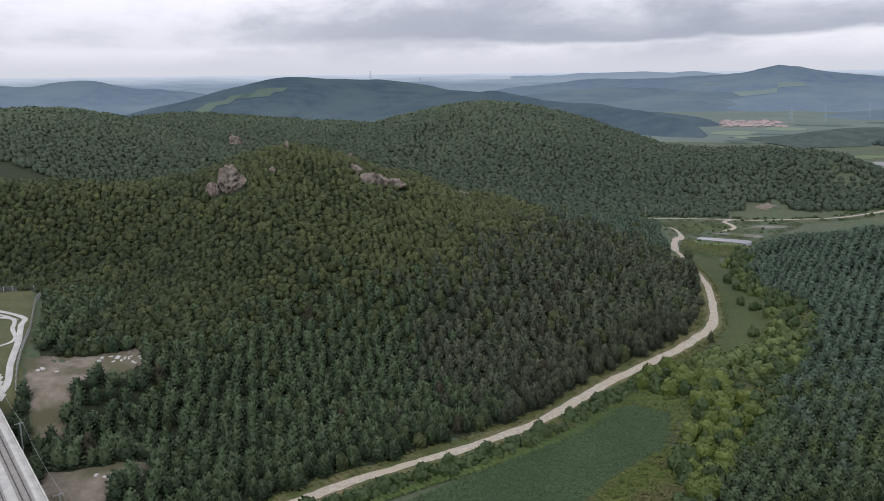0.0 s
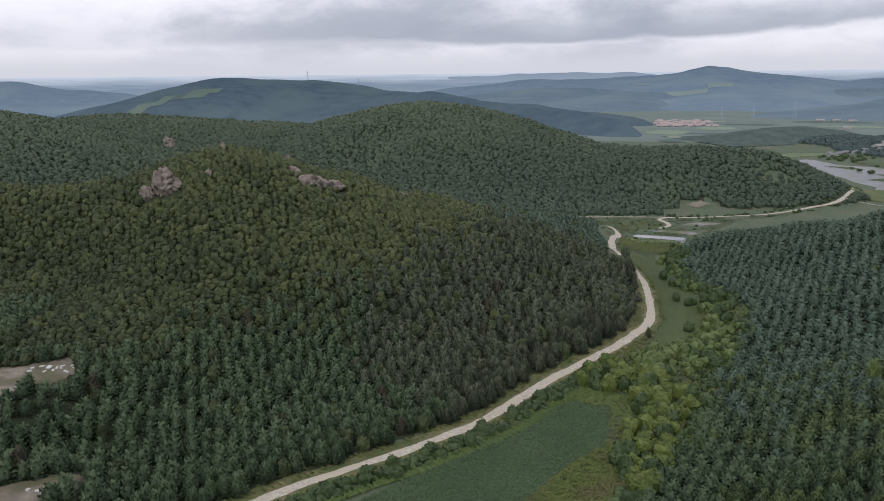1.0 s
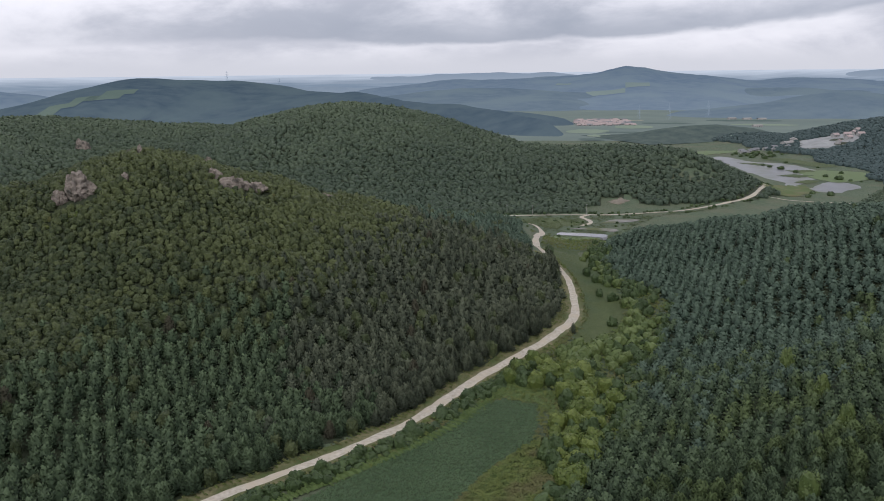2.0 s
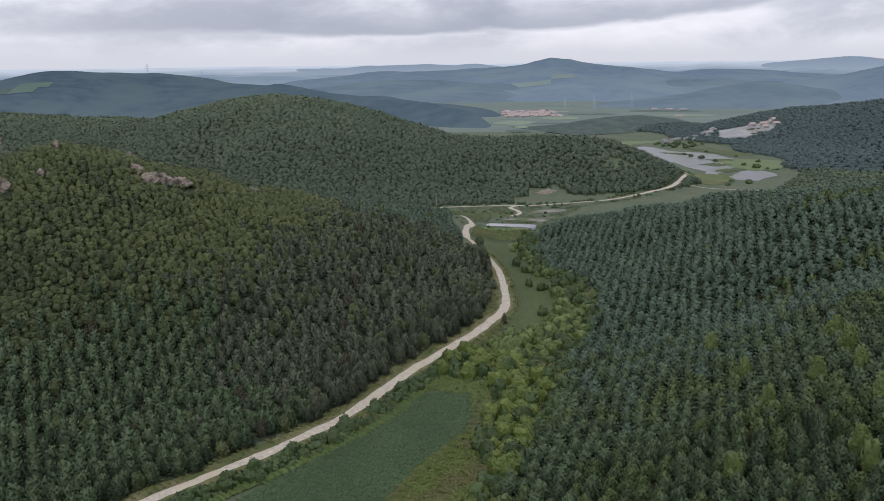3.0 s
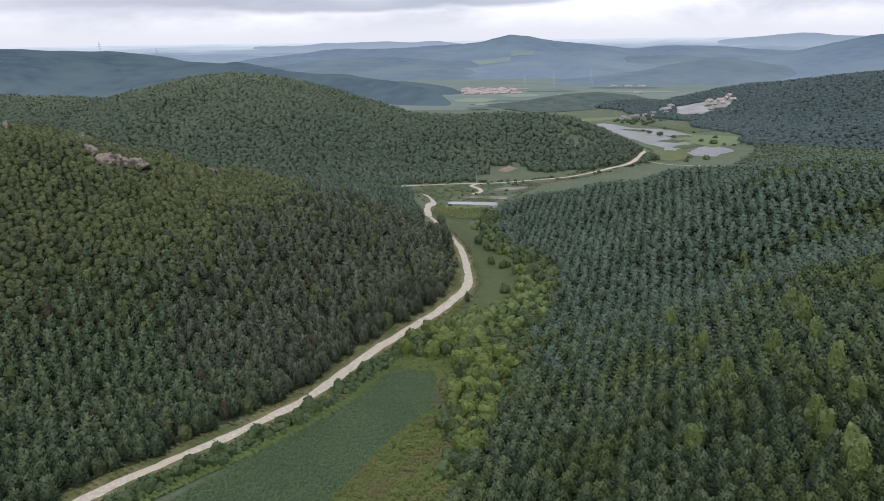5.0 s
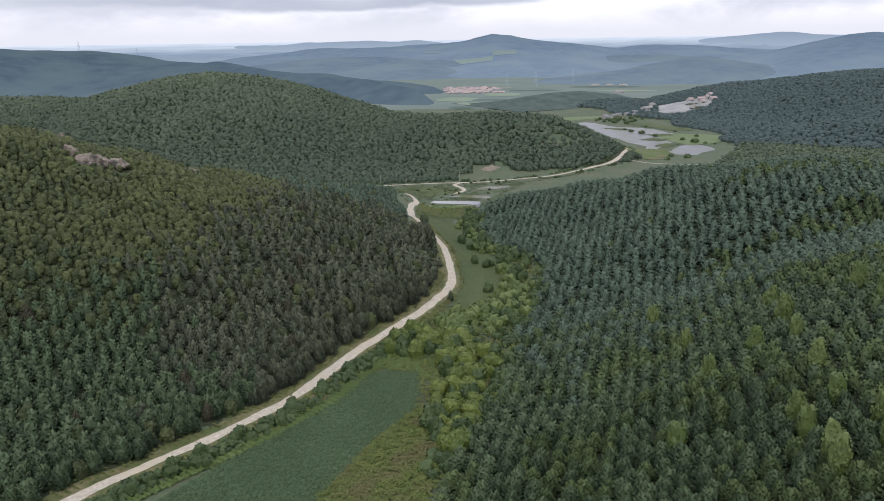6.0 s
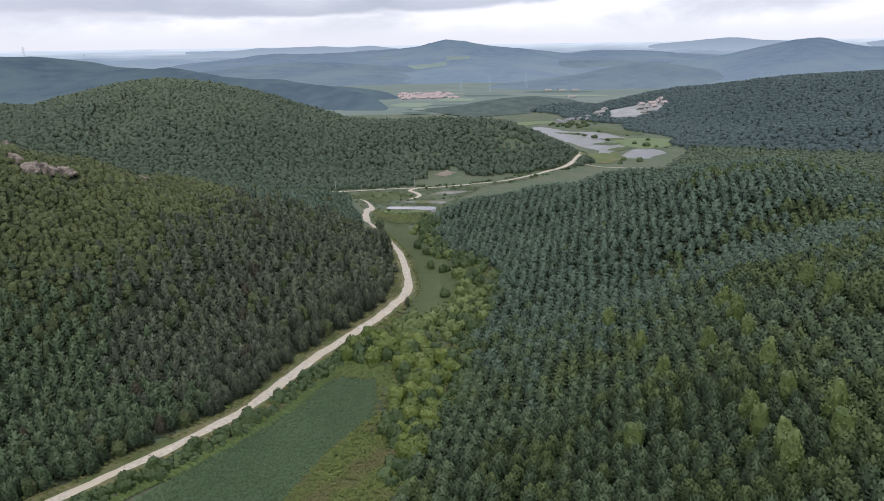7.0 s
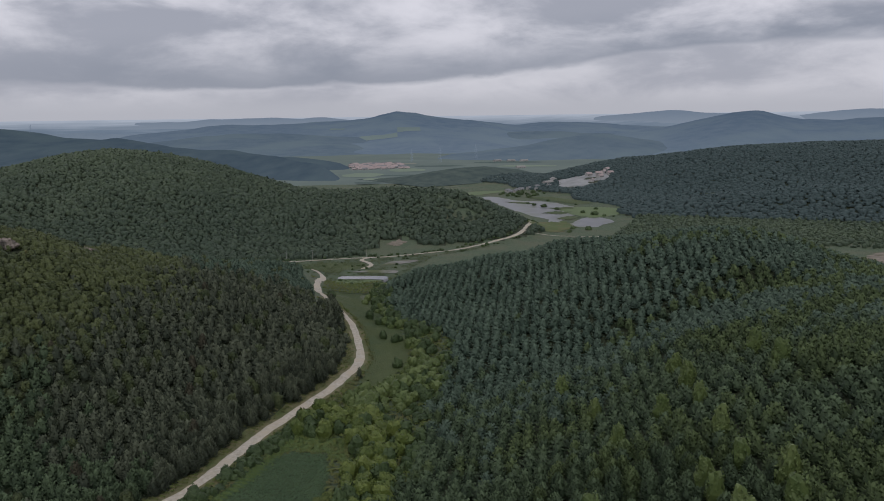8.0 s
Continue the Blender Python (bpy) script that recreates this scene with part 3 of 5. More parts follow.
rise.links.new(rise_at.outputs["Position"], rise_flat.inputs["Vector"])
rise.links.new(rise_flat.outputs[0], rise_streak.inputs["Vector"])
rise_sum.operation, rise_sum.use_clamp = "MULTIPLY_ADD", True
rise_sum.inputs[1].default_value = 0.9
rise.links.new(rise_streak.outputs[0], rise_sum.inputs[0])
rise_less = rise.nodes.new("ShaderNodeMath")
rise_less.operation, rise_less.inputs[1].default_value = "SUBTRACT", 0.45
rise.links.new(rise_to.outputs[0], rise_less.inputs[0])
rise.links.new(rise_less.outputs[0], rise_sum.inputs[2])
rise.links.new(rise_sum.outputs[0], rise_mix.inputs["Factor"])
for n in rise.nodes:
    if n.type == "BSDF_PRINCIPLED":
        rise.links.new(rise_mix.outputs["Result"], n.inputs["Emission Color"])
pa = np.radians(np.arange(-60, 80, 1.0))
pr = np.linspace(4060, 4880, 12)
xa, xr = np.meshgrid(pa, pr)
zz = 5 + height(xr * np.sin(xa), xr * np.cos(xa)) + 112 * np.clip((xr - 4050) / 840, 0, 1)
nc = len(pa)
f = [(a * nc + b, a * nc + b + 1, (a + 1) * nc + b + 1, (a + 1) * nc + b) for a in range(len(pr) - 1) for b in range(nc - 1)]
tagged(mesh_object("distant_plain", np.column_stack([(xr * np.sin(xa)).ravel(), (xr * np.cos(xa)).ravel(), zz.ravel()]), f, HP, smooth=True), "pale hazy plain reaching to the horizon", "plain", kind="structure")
# meadows of the far valley and their strips, haze painted into their glow
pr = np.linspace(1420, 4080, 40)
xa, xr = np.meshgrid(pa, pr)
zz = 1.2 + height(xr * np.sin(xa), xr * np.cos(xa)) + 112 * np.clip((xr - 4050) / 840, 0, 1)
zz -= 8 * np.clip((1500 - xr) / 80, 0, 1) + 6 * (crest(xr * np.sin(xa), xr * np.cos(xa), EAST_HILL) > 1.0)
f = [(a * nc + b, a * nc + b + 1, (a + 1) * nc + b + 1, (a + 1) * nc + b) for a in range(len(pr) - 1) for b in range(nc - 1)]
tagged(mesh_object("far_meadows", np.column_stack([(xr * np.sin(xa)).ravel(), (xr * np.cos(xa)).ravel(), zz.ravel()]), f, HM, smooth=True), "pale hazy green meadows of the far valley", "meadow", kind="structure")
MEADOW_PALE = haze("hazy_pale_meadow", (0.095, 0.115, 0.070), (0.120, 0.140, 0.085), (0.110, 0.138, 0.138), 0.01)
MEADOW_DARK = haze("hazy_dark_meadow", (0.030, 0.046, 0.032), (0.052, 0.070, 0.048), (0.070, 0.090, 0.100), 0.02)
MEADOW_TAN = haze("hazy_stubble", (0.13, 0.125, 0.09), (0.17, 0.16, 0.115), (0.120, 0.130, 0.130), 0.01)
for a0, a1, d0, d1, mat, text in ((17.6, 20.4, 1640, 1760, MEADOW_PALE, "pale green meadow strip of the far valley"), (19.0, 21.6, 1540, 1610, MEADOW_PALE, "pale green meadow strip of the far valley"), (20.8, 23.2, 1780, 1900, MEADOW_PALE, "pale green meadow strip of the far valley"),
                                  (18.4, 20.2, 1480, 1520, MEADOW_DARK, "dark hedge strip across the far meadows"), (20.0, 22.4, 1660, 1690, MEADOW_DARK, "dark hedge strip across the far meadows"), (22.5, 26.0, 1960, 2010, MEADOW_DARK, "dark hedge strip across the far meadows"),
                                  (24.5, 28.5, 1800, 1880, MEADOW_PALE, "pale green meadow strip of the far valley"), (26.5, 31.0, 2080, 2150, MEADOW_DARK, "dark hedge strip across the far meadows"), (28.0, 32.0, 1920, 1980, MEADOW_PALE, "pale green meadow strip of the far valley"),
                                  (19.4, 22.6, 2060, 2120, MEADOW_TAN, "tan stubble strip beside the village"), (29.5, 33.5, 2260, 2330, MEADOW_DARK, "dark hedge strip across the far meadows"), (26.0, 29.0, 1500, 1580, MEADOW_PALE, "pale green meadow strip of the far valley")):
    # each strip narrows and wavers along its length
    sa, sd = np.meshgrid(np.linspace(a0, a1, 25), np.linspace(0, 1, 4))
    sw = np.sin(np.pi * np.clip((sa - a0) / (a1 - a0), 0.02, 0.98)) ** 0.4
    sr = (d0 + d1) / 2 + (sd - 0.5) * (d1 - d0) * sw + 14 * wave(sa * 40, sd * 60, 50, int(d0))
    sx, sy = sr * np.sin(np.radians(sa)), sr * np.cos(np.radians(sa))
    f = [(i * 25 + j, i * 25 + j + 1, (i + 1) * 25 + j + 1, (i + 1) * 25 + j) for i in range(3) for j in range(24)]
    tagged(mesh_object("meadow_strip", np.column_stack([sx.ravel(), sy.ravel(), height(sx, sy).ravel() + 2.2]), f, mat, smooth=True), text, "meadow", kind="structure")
# ---------------------------------------------------------------- trees
rng = np.random.default_rng(7)


def girth(h):
    """A pine's half width at a height, both as shares of the whole."""
    return 0.84 + 0.16 * h / 0.14 if h < 0.14 else max(0.0, 1 - ((h - 0.14) / 0.88) ** 1.75)


def folded(v, f, root, tip, side, sag):
    """One bough or spray: two leaning faces that meet along its ridge."""
    n, half = len(v), root + (tip - root) * 0.52
    v += [tuple(root), tuple(half + side - sag), tuple(tip), tuple(half - side - sag)]
    f += [(n, n + 1, n + 2), (n, n + 2, n + 3)]


def pine_shape(tufts, seed, ratio=2.2, size=1.0):
    """A pine's crown, one metre tall and one wide each way: a dark core in a rounded cone of needle tufts, spread below
    and turned up towards the top.
    With it, the tone of the needles: fresh shoots at the tips, and painted light, bright at the top, dark at base and
    core."""
    r = random.Random(seed)
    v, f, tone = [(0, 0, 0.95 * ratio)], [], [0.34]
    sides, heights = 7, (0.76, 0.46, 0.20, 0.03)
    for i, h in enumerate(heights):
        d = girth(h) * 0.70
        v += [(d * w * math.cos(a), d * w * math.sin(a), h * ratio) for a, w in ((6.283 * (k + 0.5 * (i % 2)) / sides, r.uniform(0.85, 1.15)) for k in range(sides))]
        # shade painted on the core, deepest low down
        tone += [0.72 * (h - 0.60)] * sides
    f += [(0, 1 + k, 1 + (k + 1) % sides) for k in range(sides)]
    for g in range(len(heights) - 1):
        for k in range(sides):
            p, q = 1 + g * sides + k, 1 + g * sides + (k + 1) % sides
            f += [(p, p + sides, q + sides), (p, q + sides, q)]
    for k in range(tufts):
        t = (k + 0.5) / tufts
        h = 0.92 - 0.88 * t ** 0.72
        g = girth(h)
        a, e = k * 2.39996 + r.uniform(-0.3, 0.3), radians(8 + 66 * h ** 1.1 + r.uniform(-9, 9))
        out = Vector((math.cos(a) * math.cos(e), math.sin(a) * math.cos(e), math.sin(e)))
        side = Vector((-math.sin(a), math.cos(a), 0))
        up = side.cross(out) if side.cross(out).z > 0 else out.cross(side)
        root = Vector((math.cos(a), math.sin(a), 0)) * g * 0.62 + Vector((0, 0, h * ratio - 0.05))
        tip = root + out * (0.22 + 0.30 * g) * r.uniform(0.82, 1.2)
        folded(v, f, root, tip, side * (0.15 + 0.09 * g) * size * r.uniform(0.85, 1.2), up * 0.10 * size)
        # lit top and shaded foot painted by height; tips also carry fresh growth
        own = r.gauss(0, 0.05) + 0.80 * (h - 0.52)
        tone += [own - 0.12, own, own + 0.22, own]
    v = np.array(v, float)
    v[:, 2] /= ratio
    return v, np.array(f), np.array(tone)


def crown_shape(seed, sides=8, rings=4, bumps=7, swell=0.36, ragged=0.09, sprays=0, spray=0.36, ratio=1.5):
    """A broadleaf crown, one metre tall and one wide each way: a rounded, lopsided head of several leafy billows."""
    r = random.Random(seed)
    heads = []
    for k in range(bumps):
        a, u = 6.283 * k / bumps + r.uniform(-0.5, 0.5), r.uniform(0.05, 0.95)
        c = math.sqrt(1 - u * u)
        heads.append((c * math.cos(a), c * math.sin(a), u, r.uniform(0.5, 1.0)))

    def place(a, u):
        c = math.sqrt(max(0.0, 1 - u * u))
        x, y = c * math.cos(a), c * math.sin(a)
        reach = 0.80 + swell * max(w * max(0.0, 1 - 2.4 * ((x - p) ** 2 + (y - q) ** 2 + (u - h) ** 2)) for p, q, h, w in heads) + r.uniform(-ragged, ragged)
        return (x * reach, y * reach, (0.24 + 0.76 * u * reach) * ratio)

    v, f = [place(0, 1.0)], []
    for g in range(rings):
        u = math.cos(1.95 * (g + 1) / rings)
        v += [place(6.283 * (k + 0.5 * (g % 2) + r.uniform(-.18, .18)) / sides, u) for k in range(sides)]
    f += [(0, 1 + k, 1 + (k + 1) % sides) for k in range(sides)]
    for g in range(rings - 1):
        a, b = 1 + g * sides, 1 + (g + 1) * sides
        for k in range(sides):
            k2 = (k + 1) % sides
            f += [(a + k, b + k, b + k2), (a + k, b + k2, a + k2)] if g % 2 else [(a + k, b + k, a + k2), (a + k2, b + k, b + k2)]
    for k in range(sprays):
        u = 0.98 - 1.08 * (k + 0.5) / sprays
        a = k * 2.39996 + r.uniform(-0.4, 0.4)
        p = Vector(place(a, u))
        c = math.sqrt(max(0.0, 1 - u * u))
        n = Vector((c * math.cos(a), c * math.sin(a), u))
        d = Vector((r.uniform(-1, 1), r.uniform(-1, 1), r.uniform(-0.2, 1.0)))
        d = (d - 0.8 * n * d.dot(n) + 0.15 * n).normalized()
        side = d.cross(n).normalized()
        ln = spray * r.uniform(0.7, 1.25)
        folded(v, f, p - d * ln * 0.5, p + d * ln * 0.55 + n * 0.06, side * ln * 0.55, n * 0.09)
    v = np.array(v, float)
    v[:, 2] /= ratio
    return v, np.array(f)


def many(name, shapes, xy, wide, tall, mat, text, category, tint=None, lift=0.0, sink=0.0, soft=False, mottle=0.0):
    """Many trees in one mesh: each a turned and scaled copy of one of a few crowns, rooted on the land."""
    n = len(xy)
    z = height(xy[:, 0], xy[:, 1]) + lift
    turn, which = rng.uniform(0, 6.28, n), rng.integers(0, len(shapes), n)
    tint = rng.uniform(0, 1, n) if tint is None else tint
    vs, fs, ts, base = [], [], [], 0
    for k, (v, f, *tone) in enumerate(shapes):
        m = np.where(which == k)[0]
        if not len(m):
            continue
        c, s = np.cos(turn[m])[:, None], np.sin(turn[m])[:, None]
        x = (v[None, :, 0] * c - v[None, :, 1] * s) * wide[m][:, None] + xy[m, 0][:, None]
        y = (v[None, :, 0] * s + v[None, :, 1] * c) * wide[m][:, None] + xy[m, 1][:, None]
        h = v[None, :, 2] * tall[m][:, None] + z[m][:, None] - sink
        vs.append(np.stack([x, y, h], -1).reshape(-1, 3))
        fs.append((f[None] + base + (np.arange(len(m)) * len(v))[:, None, None]).reshape(-1, 3))
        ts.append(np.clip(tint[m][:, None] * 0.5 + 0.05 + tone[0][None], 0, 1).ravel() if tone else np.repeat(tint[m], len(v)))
        base += len(m) * len(v)
    if mottle:
        ts = [np.clip(t + rng.normal(0, mottle, len(t)), 0, 1) for t in ts]
    ob = mesh_object(name, np.concatenate(vs), np.concatenate(fs), mat, smooth=soft, tint=np.concatenate(ts))
    return tagged(ob, text, category, kind="stuff")


def scatter(x0, y0, x1, y1, gap, turn=0.0, loose=0.3, across=None, stretch=1.0, stagger=0.0):
    """Places in loosened rows."""
    across = loose if across is None else across
    cx, cy, half = (x0 + x1) / 2, (y0 + y1) / 2, math.hypot(x1 - x0, y1 - y0) / 2
    a, b = np.meshgrid(np.arange(-half, half, gap), np.arange(-half, half, gap * stretch))
    a = a + stagger * gap * (np.arange(a.shape[0]) % 2)[:, None]
    a, b = a + rng.uniform(-loose, loose, a.shape) * gap, b + rng.uniform(-across, across, b.shape) * gap
    c, s = math.cos(turn), math.sin(turn)
    x, y = (a * c - b * s + cx).ravel(), (a * s + b * c + cy).ravel()
    k = (x > x0) & (x < x1) & (y > y0) & (y < y1)
    return np.stack([x[k], y[k]], 1)


def facing(p, fall=0.15):
    """True but on the far slopes of the hills, which fall away from the valley's head."""
    d = p / np.maximum(np.hypot(p[:, 0], p[:, 1]), 1)[:, None] * 12
    return height(*(p + d).T) - height(*(p - d).T) > -24 * fall


def open_ground(p):
    """True where no tree stands: roads, clearings."""
    k = away(p[:, 0], p[:, 1], ROAD[::2]) < 6.3 + 1.4 * wave(p[:, 0], p[:, 1], 30, 97)
    for ring in CLEARINGS:
        k |= inside(p[:, 0], p[:, 1], ring)
    k |= (p[:, 0] + 118) * -0.816 + (p[:, 1] - 213) * -0.578 > -3.2  # the railway viaduct
    return k


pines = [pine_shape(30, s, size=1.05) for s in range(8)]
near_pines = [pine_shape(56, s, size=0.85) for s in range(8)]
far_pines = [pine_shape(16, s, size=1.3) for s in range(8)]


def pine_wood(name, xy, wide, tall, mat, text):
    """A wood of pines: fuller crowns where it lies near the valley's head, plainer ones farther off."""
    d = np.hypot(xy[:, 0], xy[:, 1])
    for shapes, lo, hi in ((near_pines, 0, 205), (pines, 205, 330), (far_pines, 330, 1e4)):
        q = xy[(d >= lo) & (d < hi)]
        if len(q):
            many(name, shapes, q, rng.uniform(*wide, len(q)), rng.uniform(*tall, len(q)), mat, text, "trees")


oaks = [crown_shape(s, 7, 3, 6, 0.30, 0.07, 22, 0.42) for s in range(20, 32)]
far_oaks = [crown_shape(s, 6, 2, 5, 0.30, 0.08, 9, 0.56) for s in range(32, 42)]
farthest_oaks = [crown_shape(s, 6, 2, 4, 0.3, 0.08, 5, 0.5, 1.2) for s in range(42, 50)]


def single(name, shape, count, mats, size, text, category, group, trunk_to, seed):
    """A few standing trees of one kind, each with its trunk and crown, to be copied to their places."""
    made = []
    for k in range(count):
        tree = tagged(new(name), text, category, group)
        wide, tall = size
        v, f, *tone = shape(seed + k)
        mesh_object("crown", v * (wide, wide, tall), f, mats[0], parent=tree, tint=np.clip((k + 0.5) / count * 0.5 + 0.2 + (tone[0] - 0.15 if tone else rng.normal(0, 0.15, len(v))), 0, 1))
        bm = bmesh.new()
        bmesh.ops.create_cone(bm, cap_ends=True, segments=7, radius1=0.022 * tall, radius2=0.006 * tall, depth=trunk_to * tall, matrix=Matrix.Translation((0, 0, trunk_to * tall / 2)))
        part("trunk", bm, mats[1], tree)
        made.append(tree)
    return made


def plant(made, xy, low, high, sink=0.15):
    """Copies of the trees at their places on the land; the first ones move to the first places."""
    z = height(xy[:, 0], xy[:, 1])
    for k, (x, y) in enumerate(xy):
        m = Matrix.LocRotScale((x, y, z[k] - sink), Euler((rng.uniform(-0.03, 0.03), rng.uniform(-0.03, 0.03), rng.uniform(0, 6.28))), None)
        ob = made[k] if k < len(made) else copy_thing(made[int(rng.integers(len(made)))], m)
        s = rng.uniform(low, high)
        ob.matrix_basis = m @ Matrix.Diagonal((s * rng.uniform(0.92, 1.1), s * rng.uniform(0.92, 1.1), s, 1))


BIRCH_SPOTS = np.array([(109, 160), (128, 140), (131, 147), (123, 127), (119, 121), (156, 247), (162, 184), (171, 200), (198, 200), (148, 160), (153, 189), (140, 145), (137, 188), (147, 214), (131, 120), (137, 128), (178, 214), (188, 180)], float)
# the plantation on the right-hand hill, in rows
p = scatter(0, -60, 430, 560, 4.55, 1.02, 0.27, 0.24, 0.94, 0.5)
p = p[inside(p[:, 0], p[:, 1], RIGHT_WOOD)]
p = p[(np.hypot(p[:, 0], p[:, 1]) > 70) & (p[:, 1] > 0.55 * p[:, 0])]
p = p[away(p[:, 0], p[:, 1], BIRCH_SPOTS) > 1.8]
near = (np.hypot(p[:, 0] - 100, p[:, 1] - 152) < 44)
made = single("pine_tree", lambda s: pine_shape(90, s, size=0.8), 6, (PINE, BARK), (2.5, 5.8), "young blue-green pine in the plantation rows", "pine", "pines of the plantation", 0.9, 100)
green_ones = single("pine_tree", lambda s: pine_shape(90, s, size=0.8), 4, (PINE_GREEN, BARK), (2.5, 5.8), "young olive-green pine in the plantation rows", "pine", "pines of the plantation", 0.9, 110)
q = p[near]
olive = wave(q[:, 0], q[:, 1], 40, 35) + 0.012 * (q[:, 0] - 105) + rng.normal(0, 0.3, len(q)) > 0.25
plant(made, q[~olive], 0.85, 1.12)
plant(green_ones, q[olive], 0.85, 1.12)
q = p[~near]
# from about 300 m out the pines take the haze-tinted needles
hazed_stand = np.hypot(q[:, 0], q[:, 1]) + 40 * wave(q[:, 0], q[:, 1], 90, 33) + rng.normal(0, 25, len(q)) > 300
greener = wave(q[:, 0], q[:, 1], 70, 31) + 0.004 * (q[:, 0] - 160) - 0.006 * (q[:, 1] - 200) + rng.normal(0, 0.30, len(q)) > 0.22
pine_wood("hazed_plantation", q[~greener & hazed_stand], (2.6, 3.2), (4.1, 5.3), PINE_HAZED, "dense far stand of blue-green young pines in rows, paled as by haze")
pine_wood("pine_plantation", q[~greener & ~hazed_stand], (2.3, 2.9), (4.3, 5.7), PINE, "dense plantation of blue-green young pines in rows")
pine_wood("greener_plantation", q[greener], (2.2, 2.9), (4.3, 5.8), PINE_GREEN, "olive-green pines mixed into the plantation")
made = single("birch_tree", lambda s: crown_shape(s, 8, 6, 12, 0.5, 0.14, 260, 0.26, 3.0), 4, (BIRCH_LEAF, BARK), (2.3, 8.0), "light green birch standing among the pines", "birch", "birches among the pines", 0.6, 300)
plant(made, BIRCH_SPOTS, 0.9, 1.2)
# the left-hand hill: pines below, oaks above
def upper(p, loose):
    """True above the wavering line where the planted pines give way to oak scrub."""
    line = 11.0 + 0.13 * (p[:, 0] + 100) + 7 * wave(p[:, 0], p[:, 1], 60, 8) + rng.normal(0, loose, len(p))
    return (height(p[:, 0], p[:, 1]) > line) & (p[:, 1] > 278 + 0.15 * p[:, 0] + 60 * (p[:, 0] < -125))


def left_slope(gap):
    p = scatter(-420, 150, 170, 640, gap, 0.2, 0.34)
    p = p[inside(p[:, 0], p[:, 1], LEFT_WOOD) & ~open_ground(p)]
    return p[(p[:, 0] > -0.62 * p[:, 1] - 20) & (p[:, 1] < 540 + 0.3 * p[:, 0])]


def oak_ground(p):
    k = inside(p[:, 0], p[:, 1], LEFT_WOOD) & ~open_ground(p) & upper(p, 4) & (away(p[:, 0], p[:, 1], CRAGS) > 3.0)
    return k & (p[:, 0] > -0.62 * p[:, 1] - 20) & (p[:, 1] < 500 + 0.3 * p[:, 0])


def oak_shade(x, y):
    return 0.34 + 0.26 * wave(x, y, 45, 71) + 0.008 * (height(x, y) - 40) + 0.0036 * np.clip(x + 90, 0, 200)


p = left_slope(2.75)
q = p[oak_ground(p) & facing(p, 0.25)]
big_ones = rng.random(len(q)) ** 2.2
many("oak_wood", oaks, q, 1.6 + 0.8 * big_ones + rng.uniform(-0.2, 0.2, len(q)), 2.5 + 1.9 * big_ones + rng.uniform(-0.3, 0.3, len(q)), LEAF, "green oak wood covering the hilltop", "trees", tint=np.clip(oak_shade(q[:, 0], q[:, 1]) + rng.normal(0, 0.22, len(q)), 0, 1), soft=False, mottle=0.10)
p = left_slope(4.1)
low = ~upper(p - (0, 10), 5)
lp = p[low]
odd = rng.random(len(lp))
q = lp[odd < 0.04 + 0.08 * (lp[:, 1] > 300)]
many("scattered_oaks", oaks, q, rng.uniform(1.9, 2.8, len(q)), rng.uniform(4.4, 6.4, len(q)), LEAF, "green oaks scattered among the lower pines", "trees", tint=rng.uniform(0.05, 0.5, len(q)), mottle=0.10)
made = single("dying_pine", lambda s: pine_shape(60, s), 3, (RUST, BARK), (1.9, 7.0), "rust-brown dying pine among green pines", "pine", "dying pines", 0.9, 160)
plant(made, lp[(odd > 0.12) & (odd < 0.128)][:14], 0.8, 1.1)
lp = lp[(odd > 0.128) | ((odd > 0.04) & (odd < 0.12) & (lp[:, 1] <= 300))]
dark = lp[:, 0] + 0.4 * (lp[:, 1] - 250) + 14 * wave(lp[:, 0], lp[:, 1], 50, 9) + rng.normal(0, 9, len(lp)) > 16
edge = away(lp[:, 0], lp[:, 1], ROAD[50:150]) < 20
q = lp[edge & ~dark]
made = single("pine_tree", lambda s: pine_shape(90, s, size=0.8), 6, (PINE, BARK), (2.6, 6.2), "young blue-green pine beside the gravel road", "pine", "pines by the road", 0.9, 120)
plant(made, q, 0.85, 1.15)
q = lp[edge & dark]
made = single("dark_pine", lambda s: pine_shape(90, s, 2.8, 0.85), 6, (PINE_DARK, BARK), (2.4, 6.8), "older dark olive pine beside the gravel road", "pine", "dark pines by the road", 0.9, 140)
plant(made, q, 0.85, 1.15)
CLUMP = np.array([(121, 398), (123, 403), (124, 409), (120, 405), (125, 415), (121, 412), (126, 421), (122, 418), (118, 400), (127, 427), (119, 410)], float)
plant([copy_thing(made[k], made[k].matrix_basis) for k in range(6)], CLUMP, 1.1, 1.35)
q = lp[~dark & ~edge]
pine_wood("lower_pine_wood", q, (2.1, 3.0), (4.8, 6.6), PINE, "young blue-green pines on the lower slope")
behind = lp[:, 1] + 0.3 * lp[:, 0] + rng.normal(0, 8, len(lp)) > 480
# haze painted into the needle colour here too
pine_wood("ridge_pine_wood", lp[dark & ~edge & behind], (2.2, 2.9), (4.8, 6.6), PINE_HAZED, "blue-green pines behind the wooded ridge, paled as by haze")
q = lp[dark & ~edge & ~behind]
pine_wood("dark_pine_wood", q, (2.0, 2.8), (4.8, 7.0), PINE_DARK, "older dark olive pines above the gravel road")
